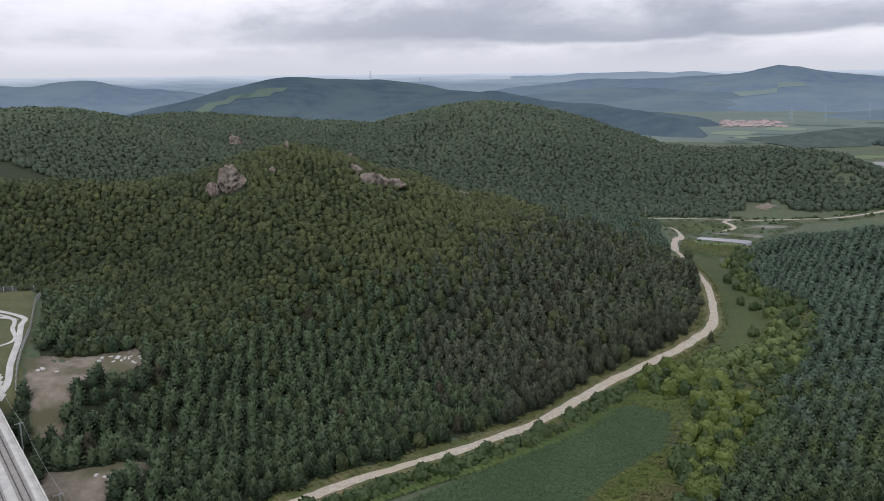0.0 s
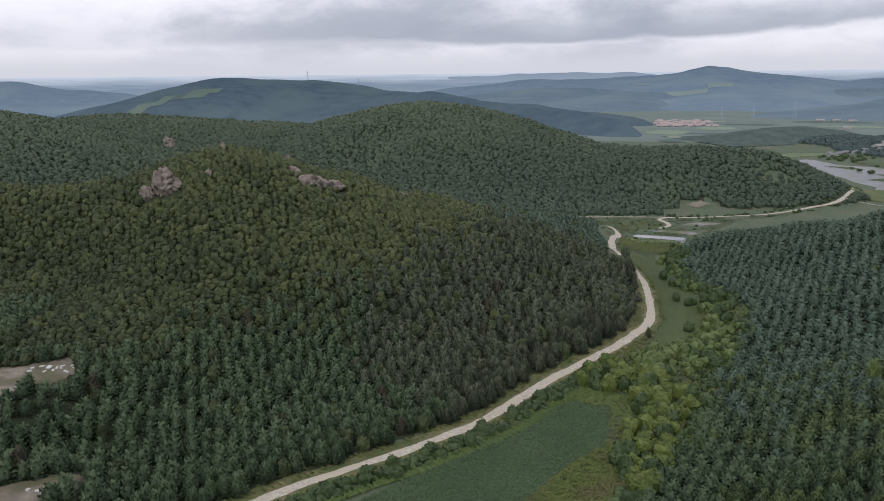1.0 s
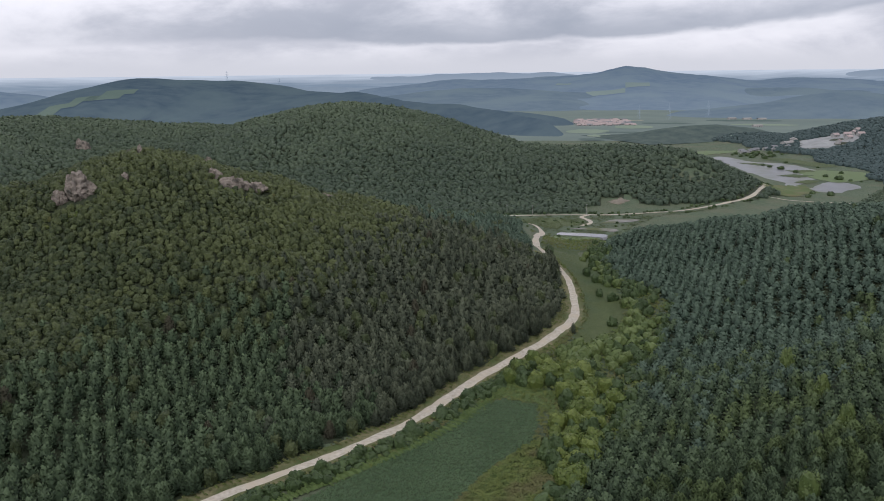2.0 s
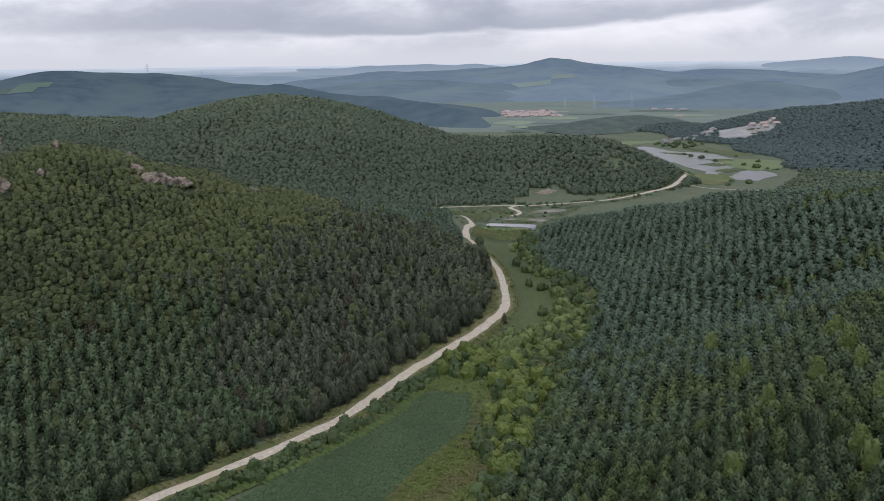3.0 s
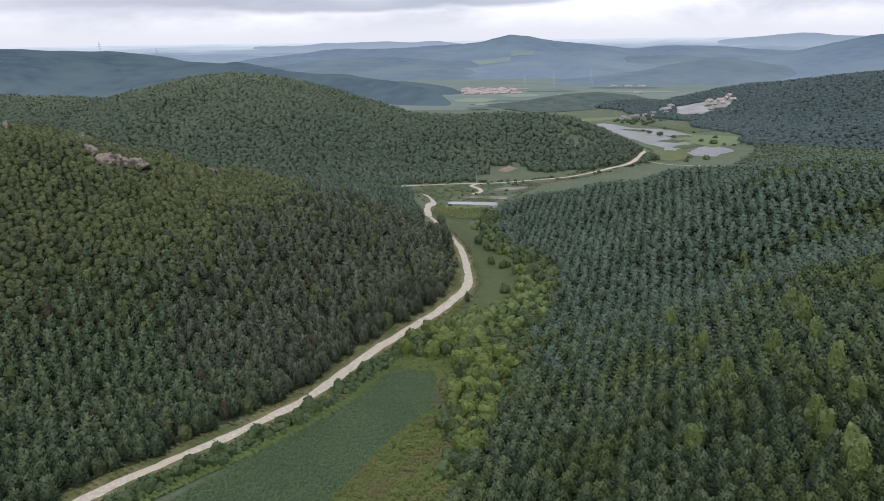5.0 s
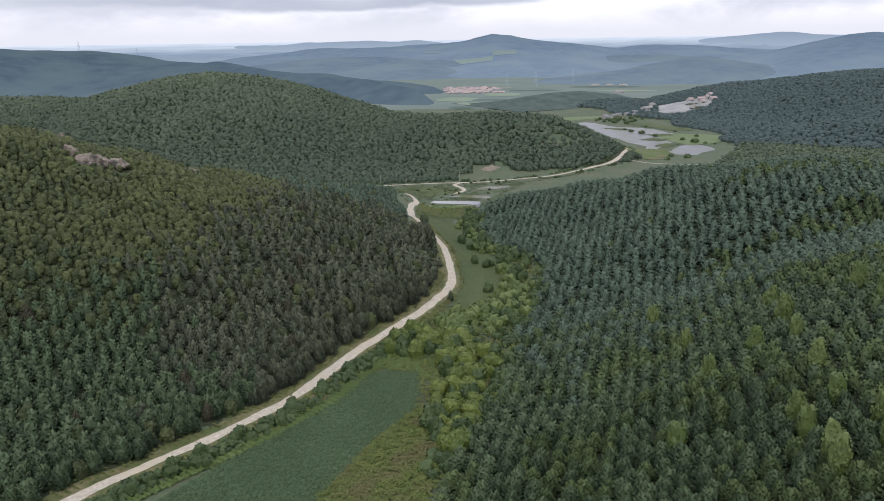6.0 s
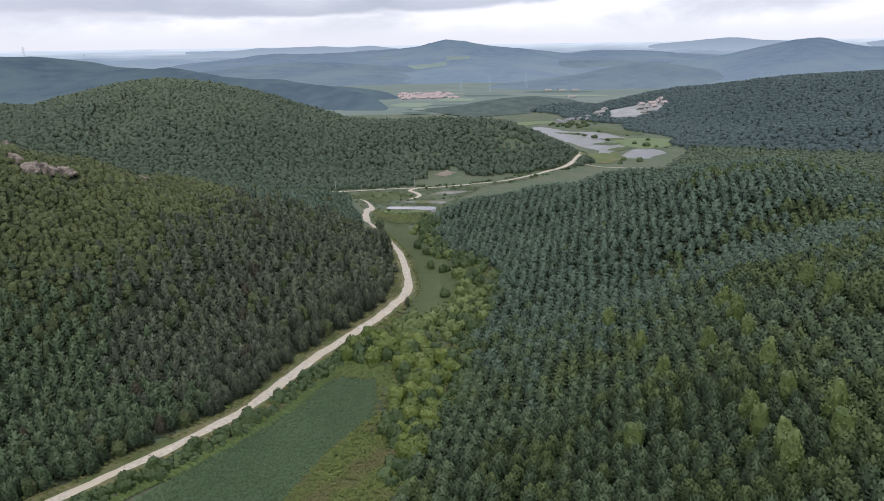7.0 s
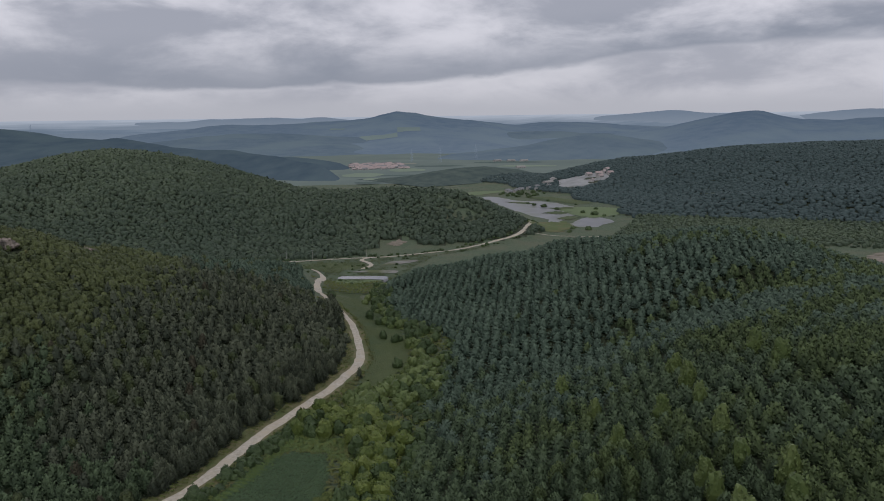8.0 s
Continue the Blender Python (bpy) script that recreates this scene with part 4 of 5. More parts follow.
# the middle hill
def middle_ground(p):
    k = ((crest(p[:, 0], p[:, 1], MID_HILL) > 2.0) | inside(p[:, 0], p[:, 1], MID_FOOT)) & (away(p[:, 0], p[:, 1], HILL_ROAD[::4]) > 6)
    k &= ~inside(p[:, 0], p[:, 1], EARTH_GLADE)
    return k & ~(inside(p[:, 0], p[:, 1], GLADE) & (rng.random(len(p)) < 0.62)) & (p[:, 1] > 640 - 0.25 * np.minimum(p[:, 0], 0))


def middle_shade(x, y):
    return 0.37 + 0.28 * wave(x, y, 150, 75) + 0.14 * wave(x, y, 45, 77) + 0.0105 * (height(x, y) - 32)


p = scatter(-600, 600, 430, 1180, 4.7, 0.5, 0.42)
p = p[middle_ground(p)]
p = p[facing(p)]
wide_ones = rng.random(len(p)) ** 2
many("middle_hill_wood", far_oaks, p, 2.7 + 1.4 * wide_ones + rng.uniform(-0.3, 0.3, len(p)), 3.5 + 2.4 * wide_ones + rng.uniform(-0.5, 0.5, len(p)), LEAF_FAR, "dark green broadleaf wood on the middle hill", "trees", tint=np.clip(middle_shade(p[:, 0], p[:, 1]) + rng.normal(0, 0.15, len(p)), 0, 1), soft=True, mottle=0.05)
# the eastern hill and the low wooded ground behind the plantation
EAST_WOOD = [(585, 775), (632, 850), (650, 905), (645, 985), (695, 1085), (760, 1075), (1500, 1000), (1500, 300), (600, 330), (470, 540), (455, 640), (520, 700)]
HOLLOW = [(512, 462), (571, 521), (602, 480), (650, 450), (600, 410), (536, 412)]
def east_ground(p):
    k = ((crest(p[:, 0], p[:, 1], EAST_HILL) > 2.0) | (crest(p[:, 0], p[:, 1], EAST_SPUR) > 1.0) | inside(p[:, 0], p[:, 1], EAST_WOOD)) & (p[:, 1] > 0.72 * p[:, 0] - 60)
    return k & ~inside(p[:, 0], p[:, 1], QUARRY) & ~inside(p[:, 0], p[:, 1], HOLLOW)


p = scatter(420, 330, 1480, 1460, 5.8, 0.3, 0.42)
p = p[east_ground(p)]
p = p[facing(p)]
scrub = (crest(p[:, 0], p[:, 1], EAST_HILL) < 4.0) & (crest(p[:, 0], p[:, 1], EAST_SPUR) < 1.5) & (p[:, 1] < 0.6 * p[:, 0] + 420)
q = p[~scrub]
many("east_hill_wood", farthest_oaks, q, rng.uniform(3.9, 5.4, len(q)), rng.uniform(3.2, 5.6, len(q)), LEAF_EAST, "dark wood on the eastern hill, blued as by haze", "trees", tint=np.clip(0.42 + 0.30 * wave(q[:, 0], q[:, 1], 240, 76) + rng.normal(0, 0.10, len(q)), 0, 1), soft=True, mottle=0.03)
p = scatter(420, 330, 900, 1000, 4.6, 0.3, 0.45)
p = p[east_ground(p)]
p = p[(crest(p[:, 0], p[:, 1], EAST_HILL) < 5.0) & (crest(p[:, 0], p[:, 1], EAST_SPUR) < 2.0) & (p[:, 1] < 0.6 * p[:, 0] + 425)]
p = p[wave(p[:, 0], p[:, 1], 60, 79) + rng.normal(0, 0.3, len(p)) > -0.45]
many("hollow_scrub", farthest_oaks, p, rng.uniform(1.6, 3.4, len(p)), rng.uniform(2.0, 4.6, len(p)), LEAF_FAR, "mixed green scrub in the hollow behind the plantation", "trees", tint=np.clip(0.62 + 0.3 * wave(p[:, 0], p[:, 1], 70, 80) + rng.normal(0, 0.2, len(p)), 0, 1), soft=False, mottle=0.08)
# ---------------------------------------------------------------- fields, reeds and water of the valley floor
FIELD = [(-60, 150), (-7, 207), (23, 231), (39, 248), (51, 263), (64, 267), (74, 261), (70, 245), (66, 234), (49, 218), (29, 193), (0, 150)]
WEEDS = [(0, 150), (29, 193), (49, 218), (66, 234), (73, 231), (70, 215), (60, 194), (34, 146), (20, 125)]
REEDS = [(143, 501), (178, 500), (158, 412), (150, 378), (138, 345), (118, 322), (104, 316), (118, 345), (128, 372), (135, 405), (138, 446)]
v, f = patch(FIELD, 0.12, 1.5)
tagged(mesh_object("bean_field", v, f, CROP_SOIL, smooth=True), "dark green bean field on the valley floor", "field", kind="structure")
v, f = patch(WEEDS, 0.14, 1.5, 1.2)
tagged(mesh_object("weedy_ground", v, f, HERB, smooth=True), "yellow-green rank weeds with brownish patches", "weeds", kind="structure")
v, f = patch(REEDS, 0.14, 2.0, 1.4)
tagged(mesh_object("reed_meadow", v, f, REED, smooth=True), "smooth green reed meadow beside the road bend", "meadow", kind="structure")


def tuft_shape(pieces, seed):
    """A low clump of leaves, one metre each way."""
    r = random.Random(seed)
    v, f = [], []
    for k in range(pieces):
        a, ln = 6.283 * k / pieces + r.uniform(-0.3, 0.3), r.uniform(0.7, 1.1)
        w = 0.5
        n = len(v)
        v += [(0, 0, 0.25), (ln * 0.6 * math.cos(a - w), ln * 0.6 * math.sin(a - w), r.uniform(0.5, 0.8)), (ln * math.cos(a), ln * math.sin(a), r.uniform(0.3, 0.6)), (ln * 0.6 * math.cos(a + w), ln * 0.6 * math.sin(a + w), r.uniform(0.5, 0.8))]
        f += [(n, n + 1, n + 3), (n + 1, n + 2, n + 3)]
    n = len(v)
    v += [(0.35, 0, 0.8), (-0.2, 0.3, 0.85), (-0.2, -0.3, 0.75), (0, 0, 1.0)]
    f += [(n, n + 1, n + 3), (n + 1, n + 2, n + 3), (n + 2, n, n + 3)]
    return np.array(v, float), np.array(f)


tufts = [tuft_shape(5, s) for s in range(4)]
p = scatter(-30, 165, 80, 270, 0.95, 0.80, 0.22)
p = p[inside(p[:, 0] + 0.6 * wave(p[:, 0], p[:, 1], 8, 51), p[:, 1], FIELD)]
many("bean_plants", tufts, p, rng.uniform(0.5, 0.85, len(p)), rng.uniform(0.5, 0.95, len(p)), CROP, "dark green bean plants in close rows", "crop", tint=np.clip(0.5 + 0.35 * wave(p[:, 0], p[:, 1], 22, 52) + rng.normal(0, 0.2, len(p)), 0, 1))
LUSH = [(42, 253), (52, 266), (60, 274), (72, 280), (86, 270), (82, 256), (76, 250), (75, 262), (64, 269), (51, 264)]
v, f = patch(LUSH, 0.16, 1.2, 0.8, 12)
tagged(mesh_object("lush_grass", v, f, BANK, smooth=True), "bright green lush grass at the field's end", "grass", kind="structure")
p = scatter(40, 245, 90, 285, 1.1, 0.3, 0.45)
p = p[inside(p[:, 0], p[:, 1], LUSH)]
many("lush_tufts", tufts, p, rng.uniform(0.6, 1.2, len(p)), rng.uniform(0.4, 1.0, len(p)), BANK, "bright green grass tufts at the field's end", "grass")
p = scatter(10, 140, 80, 240, 1.3, 0.3, 0.45)
p = p[inside(p[:, 0], p[:, 1], WEEDS)]
many("rank_weeds", tufts, p, rng.uniform(0.6, 1.4, len(p)), rng.uniform(0.4, 1.3, len(p)), HERB, "yellow-green weeds on the fallow strip", "weeds")
p = scatter(100, 310, 185, 510, 1.5, 0.3, 0.45)
p = p[inside(p[:, 0] + 1.2 * wave(p[:, 0], p[:, 1], 14, 53), p[:, 1], REEDS)]
many("reeds", tufts, p, rng.uniform(0.8, 1.3, len(p)), rng.uniform(0.16, 0.30, len(p)), REED, "even green reeds in the wet meadow", "reeds")

# bands of growth that follow the road and the field
def beside(line, off, lo, hi, count, spread):
    """Places along a line, off to its right by so many metres."""
    d = np.gradient(line, axis=0)
    d /= np.linalg.norm(d, axis=1)[:, None]
    k = rng.integers(lo, hi, count)
    s = off + rng.normal(0, spread, count)
    return line[k] + np.stack([d[k, 1], -d[k, 0]], 1) * s[:, None]


shrubs = [crown_shape(s, 7, 3, 6, 0.4, 0.1, 20, 0.44) for s in range(60, 66)]
q = beside(ROAD, 7.8, 20, 130, 480, 1.9)
q = q[(away(q[:, 0], q[:, 1], ROAD) > 4.6)]
made = single("shrub", lambda s: crown_shape(s, 8, 4, 7, 0.45, 0.1, 44, 0.34), 5, (LEAF_SHRUB, BARK), (1.7, 2.8), "dark green roadside shrub on the bank", "shrub", "shrubs by the road", 0.5, 400)
plant(made, q[:170], 0.6, 1.35)
many("roadside_brush", shrubs, q[170:], rng.uniform(1.2, 2.2, len(q) - 170), rng.uniform(1.4, 2.8, len(q) - 170), LEAF_SHRUB, "dark green brush between road and field", "brush", sink=0.3)
d = np.gradient(ROAD, axis=0)
d /= np.linalg.norm(d, axis=1)[:, None]
v, f = strip((ROAD + np.stack([d[:, 1], -d[:, 0]], 1) * 12.8)[10:128:2], 2.8, 0.35, 0.35, 17)
tagged(mesh_object("grassy_bank", v, f, BANK, smooth=True), "light green grassy bank along the bean field", "bank", kind="structure")
q = beside(ROAD, 12.8, 10, 128, 4600, 1.0)
many("grass_bank", tufts, q, rng.uniform(0.35, 0.7, len(q)), rng.uniform(0.7, 1.4, len(q)), BANK, "light green tall grass bank along the field", "grass")
q = beside(ROAD, 4.6, 10, 215, 900, 0.9)
q2 = beside(ROAD, -5.3, 10, 215, 1500, 1.5)
q = np.concatenate([q, q2])
q = q[away(q[:, 0], q[:, 1], ROAD) > 3.0]
many("verge_grass", tufts, q, rng.uniform(0.35, 0.9, len(q)), rng.uniform(0.3, 0.9, len(q)), HERB, "dry grass tufts on the road verge", "grass")

# yellow-green willows and the bushes along the brook
WILLOWS = [(68, 291), (87, 303), (104, 284), (104, 262), (88, 236), (76, 212), (64, 196), (66, 222), (74, 240), (78, 252), (76, 264), (66, 272)]
p = scatter(55, 190, 125, 310, 3.9, 0.4, 0.45)
p = p[inside(p[:, 0], p[:, 1], WILLOWS) & ~inside(p[:, 0], p[:, 1], LUSH) & (away(p[:, 0], p[:, 1], ROAD) > 8.5)]
pick = rng.random(len(p))
made = single("willow", lambda s: crown_shape(s, 10, 5, 10, 0.6, 0.10, 170, 0.24, 1.9), 6, (LEAF_BRIGHT, BARK), (2.7, 5.2), "bright yellow-green willow bush on the valley floor", "willow", "willows of the valley", 0.5, 500)
plant(made, p[pick < 0.56], 0.7, 1.25)
made = single("bush", lambda s: crown_shape(s, 10, 5, 8, 0.55, 0.08, 90, 0.32, 1.9), 5, (LEAF_SHRUB, BARK), (2.4, 5.0), "dark green bush between the willows", "bush", "bushes of the valley", 0.5, 540)
plant(made, p[pick > 0.68], 0.6, 1.2)
BROOK = course([(122, 292), (136, 312), (150, 345), (157, 372), (155, 400), (162, 440), (172, 470), (184, 500), (190, 520)])
q = beside(BROOK, -2.0, 0, len(BROOK), 150, 4.5)
q = q[away(q[:, 0], q[:, 1], ROAD) > 9]
pick = rng.random(len(q))
plant([copy_thing(o, o.matrix_basis) for o in made], q[pick < 0.55], 0.5, 1.0)
made = single("sallow", lambda s: crown_shape(s, 9, 4, 7, 0.5, 0.1, 64, 0.32), 4, (BIRCH_LEAF, BARK), (2.4, 3.8), "light green sallow bush along the brook", "bush", "sallows along the brook", 0.5, 560)
plant(made, q[pick >= 0.55], 0.5, 1.1)
p = scatter(96, 286, 150, 340, 4.6, 0.2, 0.45)
p = p[inside(p[:, 0], p[:, 1], [(90, 300), (100, 312), (122, 322), (142, 345), (148, 330), (128, 300), (108, 280)])]
plant([copy_thing(o, o.matrix_basis) for o in made], p, 0.6, 1.3)
lone = single("roadside_spruce", lambda s: pine_shape(44, s), 1, (PINE_DARK, BARK), (1.5, 5.0), "small dark conifer at the road's edge", "conifer", "", 0.9, 600)
plant(lone, np.array([(109.5, 331.0)]), 1, 1)
lone = single("roadside_oak", lambda s: crown_shape(s, 9, 4, 7, 0.4, 0.1, 64, 0.3), 1, (LEAF_SHRUB, BARK), (2.6, 5.0), "dark round tree beside the road bend", "tree", "", 0.6, 610)
plant(lone, np.array([(140.0, 470.0)]), 1, 1)

# water
def shore(ring):
    """A closed waterline with small bays."""
    p = course(list(map(tuple, ring)) + [tuple(ring[0])], 4.0)[:-1]
    wide = min(np.ptp(p, axis=0)) * 0.035
    return p + wide * np.stack([wave(p[:, 0], p[:, 1], 26, 91), wave(p[:, 0], p[:, 1], 22, 92)], 1)


def pool(name, ring, z, text, mat=WATER):
    bm = bmesh.new()
    face = bm.faces.new([bm.verts.new((x, y, z)) for x, y in shore(ring)])
    face.normal_update()
    if face.normal.z < 0:
        face.normal_flip()
    me = bpy.data.meshes.new(name)
    bm.to_mesh(me)
    bm.free()
    me.materials.append(mat)
    return tagged(new(name, me), text, "water", kind="structure")


pool("pond", [(170, 570), (187, 560), (203, 549), (206, 553), (208, 561), (191, 570), (173, 578)], -2.7, "long pale pond reflecting the overcast sky")
pool("pond", [(190, 590), (205, 579), (219, 570), (223, 580), (205, 590)], -2.85, "drained grey pond bed between banks", MUD)
pool("pond", [(220, 607), (248, 609), (256, 618), (236, 621)], -3.35, "drained grey pond bed beside the track", MUD)
pool("lake", [(551, 1084), (570, 1081), (574, 1010), (598, 985), (596, 933), (590, 879), (588, 846), (550, 836), (510, 800), (484, 778), (480, 806), (500, 860), (506, 905), (520, 960)], -6.75, "grey marshy lake in the valley", LAKE_WATER)
pool("lake", [(494, 766), (537, 804), (556, 808), (553, 766), (520, 744), (495, 724), (483, 734)], -6.75, "grey pool at the end of the lake", LAKE_WATER)
for ring, text in (([(165, 584), (185, 590), (186, 600), (206, 598), (214, 628), (190, 640), (165, 645), (150, 620)], "rough green paddock between the tracks"), ([(172, 545), (196, 538), (205, 546), (185, 558), (170, 566), (160, 560)], "mown light green strip by the pond")):
    v, f = patch(ring, 0.10, 2.0, 1.2, 6)
    tagged(mesh_object("paddock", v, f, BANK if "mown" in text else REED, smooth=True), text, "meadow", kind="structure")
for ring, text in (([(256, 690), (272, 698), (276, 690), (264, 680)], "bare brown earth at the hill's foot"),):
    v, f = patch(ring, 0.3, 2.0, 1.0, 7)
    tagged(mesh_object("bare_earth", v, f, SOIL, smooth=True), text, "earth", kind="structure")
# bushes round the lake
made = single("lake_bush", lambda s: crown_shape(s, 8, 4, 6, 0.4, 0.1, 36, 0.36), 4, (LEAF_SHRUB, BARK), (5.0, 6.0), "dark round bush on the lake shore", "bush", "bushes round the lake", 0.5, 640)
LAKE_BUSHES = np.array([(563, 972), (560, 952), (561, 928), (559, 894), (567, 849), (567, 824), (569, 808), (575, 798), (600, 1096), (618, 1088), (627, 1063), (660, 1104), (606, 1070), (590, 1100), (640, 1080), (612, 1110), (470, 722), (478, 706), (452, 700), (605, 990), (610, 930), (600, 870), (598, 1062), (604, 1084), (611, 1098), (622, 1074), (630, 1092), (617, 1060), (636, 1070), (608, 1046), (626, 1108), (644, 1096), (592, 1080), (652, 1078), (600, 1110), (634, 1112)], float)
plant(made, LAKE_BUSHES, 0.4, 0.95, 0.6)
# the lake meadow in strips of unlike growth
for ring, mat, text in (([(563, 896), (597, 908), (632, 866), (600, 812), (548, 800), (545, 840)], BANK, "light green marsh strip beside the lake"), ([(462, 800), (505, 787), (486, 736), (440, 700), (420, 706), (440, 760)], HERB, "yellow-green meadow at the lake's end"),
                        ([(600, 1050), (636, 1040), (640, 930), (612, 930), (606, 1000)], REED, "olive reed belt beside the lake"), ([(520, 1085), (548, 1110), (600, 1130), (640, 1160), (580, 1170), (530, 1130)], BANK, "light green meadow above the lake")):
    v, f = patch(ring, 0.35, 3.0, 4.0, len(text))
    tagged(mesh_object("lake_meadow", v, f, mat, smooth=True), text, "meadow", kind="structure")
# rank meadow over the rest of the valley floor
VALLEY = [(-20, 160), (10, 150), (34, 146), (60, 190), (90, 228), (112, 260), (120, 282), (134, 298), (160, 338), (166, 367), (162, 405), (172, 459), (192, 520), (215, 560), (160, 600), (140, 500), (132, 420), (124, 373), (106, 335), (65, 294), (30, 254)]
p = scatter(-20, 150, 220, 600, 1.9, 0.3, 0.48)
p = p[inside(p[:, 0], p[:, 1], VALLEY) & ~inside(p[:, 0], p[:, 1], FIELD) & ~inside(p[:, 0], p[:, 1], REEDS) & (away(p[:, 0], p[:, 1], ROAD) > 3.5) & (p[:, 1] < 545)]
many("meadow_weeds", tufts, p, rng.uniform(0.8, 1.7, len(p)), rng.uniform(0.5, 1.6, len(p)), HERB, "rank yellow-green meadow growth on the valley floor", "weeds")
q = beside(course([(60, 190), (90, 228), (112, 260), (120, 282), (134, 298), (160, 338), (166, 367), (162, 405), (172, 459), (192, 520)]), -3.0, 0, 170, 190, 2.0)
many("wood_edge_brush", shrubs, q, rng.uniform(1.3, 2.6, len(q)), rng.uniform(1.8, 4.0, len(q)), LEAF_SHRUB, "dark brush along the plantation's edge", "brush", sink=0.3)
# scattered growth between the ponds and along the hill road
POND_LAND = [(150, 560), (170, 540), (212, 540), (240, 590), (285, 630), (360, 660), (300, 646), (240, 642), (190, 650), (150, 655), (120, 668), (130, 620)]
p = scatter(110, 530, 370, 680, 2.6, 0.3, 0.5)
p = p[inside(p[:, 0], p[:, 1], POND_LAND) & (away(p[:, 0], p[:, 1], LINK_ROAD) > 3.2) & (away(p[:, 0], p[:, 1], HILL_ROAD[::2]) > 3.4) & (away(p[:, 0], p[:, 1], ROAD[150:]) > 3.4)]
for ring in ([(168, 570), (203, 547), (210, 561), (173, 580)], [(188, 591), (219, 568), (225, 581), (205, 592)], [(218, 605), (249, 607), (258, 619), (236, 623)]):
    p = p[~inside(p[:, 0], p[:, 1], ring)]
k = wave(p[:, 0], p[:, 1], 26, 81) + rng.normal(0, 0.25, len(p))
many("pond_grass", tufts, p[k > 0], rng.uniform(1.0, 2.2, (k > 0).sum()), rng.uniform(0.3, 0.9, (k > 0).sum()), REED, "uneven green grass round the ponds", "grass")
q = p[(k < -0.25) & (rng.random(len(p)) < 0.10)]
many("pond_brush", shrubs, q, rng.uniform(0.8, 1.9, len(q)), rng.uniform(0.9, 2.2, len(q)), LEAF_SHRUB, "low dark brush on the pond banks", "brush", sink=0.2)
q = np.concatenate([beside(HILL_ROAD, -5.0, 70, 300, 60, 1.2), beside(HILL_ROAD, 5.5, 150, 300, 40, 1.5)])
many("hill_road_brush", shrubs, q, rng.uniform(1.0, 2.4, len(q)), rng.uniform(1.0, 2.8, len(q)), LEAF_SHRUB, "dark brush along the hill road", "brush", sink=0.2)
# marshy islands in the lake
for k, ring in enumerate(([(545, 1010), (572, 990), (575, 960), (556, 972)], [(520, 870), (545, 880), (560, 862), (535, 846)], [(556, 915), (590, 912), (585, 895), (560, 890)], [(505, 812), (530, 830), (540, 815), (515, 800)])):
    v, f = patch(ring, 0.5, 3.0, 3.0, 20 + k)
    v[:, 2] = -6.55
    tagged(mesh_object("marsh_island", v, f, REED, smooth=True), "flat green marsh island in the grey lake", "marsh", kind="structure")
# ---------------------------------------------------------------- rocks
def boulder(name, x, y, size, text, seed, sink=0.3, cuts=3):
    """A weathered granite block: a broken, cleft lump sitting in the slope."""
    wide, deep, tall = size
    r = random.Random(seed)
    bm = bmesh.new()
    bmesh.ops.create_icosphere(bm, subdivisions=4, radius=1.0)
    planes = [(Vector((r.uniform(-1, 1), r.uniform(-1, 1), r.uniform(-0.2, 0.8))).normalized(), r.uniform(0.55, 0.82)) for _ in range(11)]
    clefts = [(r.uniform(-0.7, 0.7), r.uniform(-0.15, 0.15)) for _ in range(cuts + 3)]
    for v in bm.verts:
        for n, d in planes:
            over = v.co.dot(n) - d
            if over > 0:
                v.co -= n * over * 0.85
        for cx, lean in clefts:
            k = max(0, 1 - abs(v.co.x - cx - lean * v.co.z) / 0.07)
            v.co *= 1 - 0.20 * k
        v.co *= 1 + 0.12 * noise.fractal(v.co * 3.4 + Vector((seed, 0, 0)), 0.7, 2.0, 4)
        v.co = Vector((v.co.x * wide / 2, v.co.y * deep / 2, v.co.z * tall / 2))
    me = bpy.data.meshes.new(name)
    bm.to_mesh(me)
    bm.free()
    me.materials.append(ROCK)
    ob = tagged(new(name, me), text, "rock", "rocks of the hill")
    ob.matrix_world = pose(x, y, float(height(x, y)) + tall * (0.5 - sink), r.uniform(-6, 6), r.uniform(-6, 6), r.uniform(-15, 15))
    return ob


boulder("cliff_rock", -97, 387, (17, 12, 16), "large reddish-grey cleft granite crag above the trees", 1, 0.26)
boulder("cliff_rock", -104, 386, (8, 6, 8), "sloping grey granite shoulder beside the crag", 2, 0.25)
boulder("rock_ledge", -33, 405, (21, 9, 9), "long broken granite ledge on the hilltop", 3, 0.42, 5)
boulder("rock_ledge", -23, 409, (12, 8, 7), "grey granite ledge among bushes", 4, 0.25)
boulder("rock_ledge", -42, 409, (9, 7, 7), "brown granite outcrop among bushes", 9, 0.35)
boulder("boulder", -78, 433, (3.5, 3.5, 7), "pale standing granite stone on the summit", 5, 0.2, 1)
boulder("boulder", -83, 431, (5, 4, 5), "grey granite boulder on the summit", 6, 0.2, 1)
boulder("boulder", -47, 436, (6, 5, 7), "pale granite boulder on the ridge", 7, 0.35, 1)
boulder("boulder", -78, 392, (4.5, 4, 6), "small grey granite stone among the oaks", 8, 0.15, 1)
boulder("boulder", 10, 444, (11, 7, 7), "brown granite outcrop on the lower ridge", 10, 0.4, 2)
boulder("boulder", -62, 437, (5, 4, 5), "grey boulder on the summit ridge", 12, 0.2, 1)
boulder("boulder", -229, 948, (16, 10, 17), "pale granite tor on the far slope", 11, 0.2, 3)
boulder("boulder", -236, 962, (9, 8, 13), "small pale granite tor higher on the far slope", 13, 0.15, 2)


near_rock = np.array(CRAGS, float)
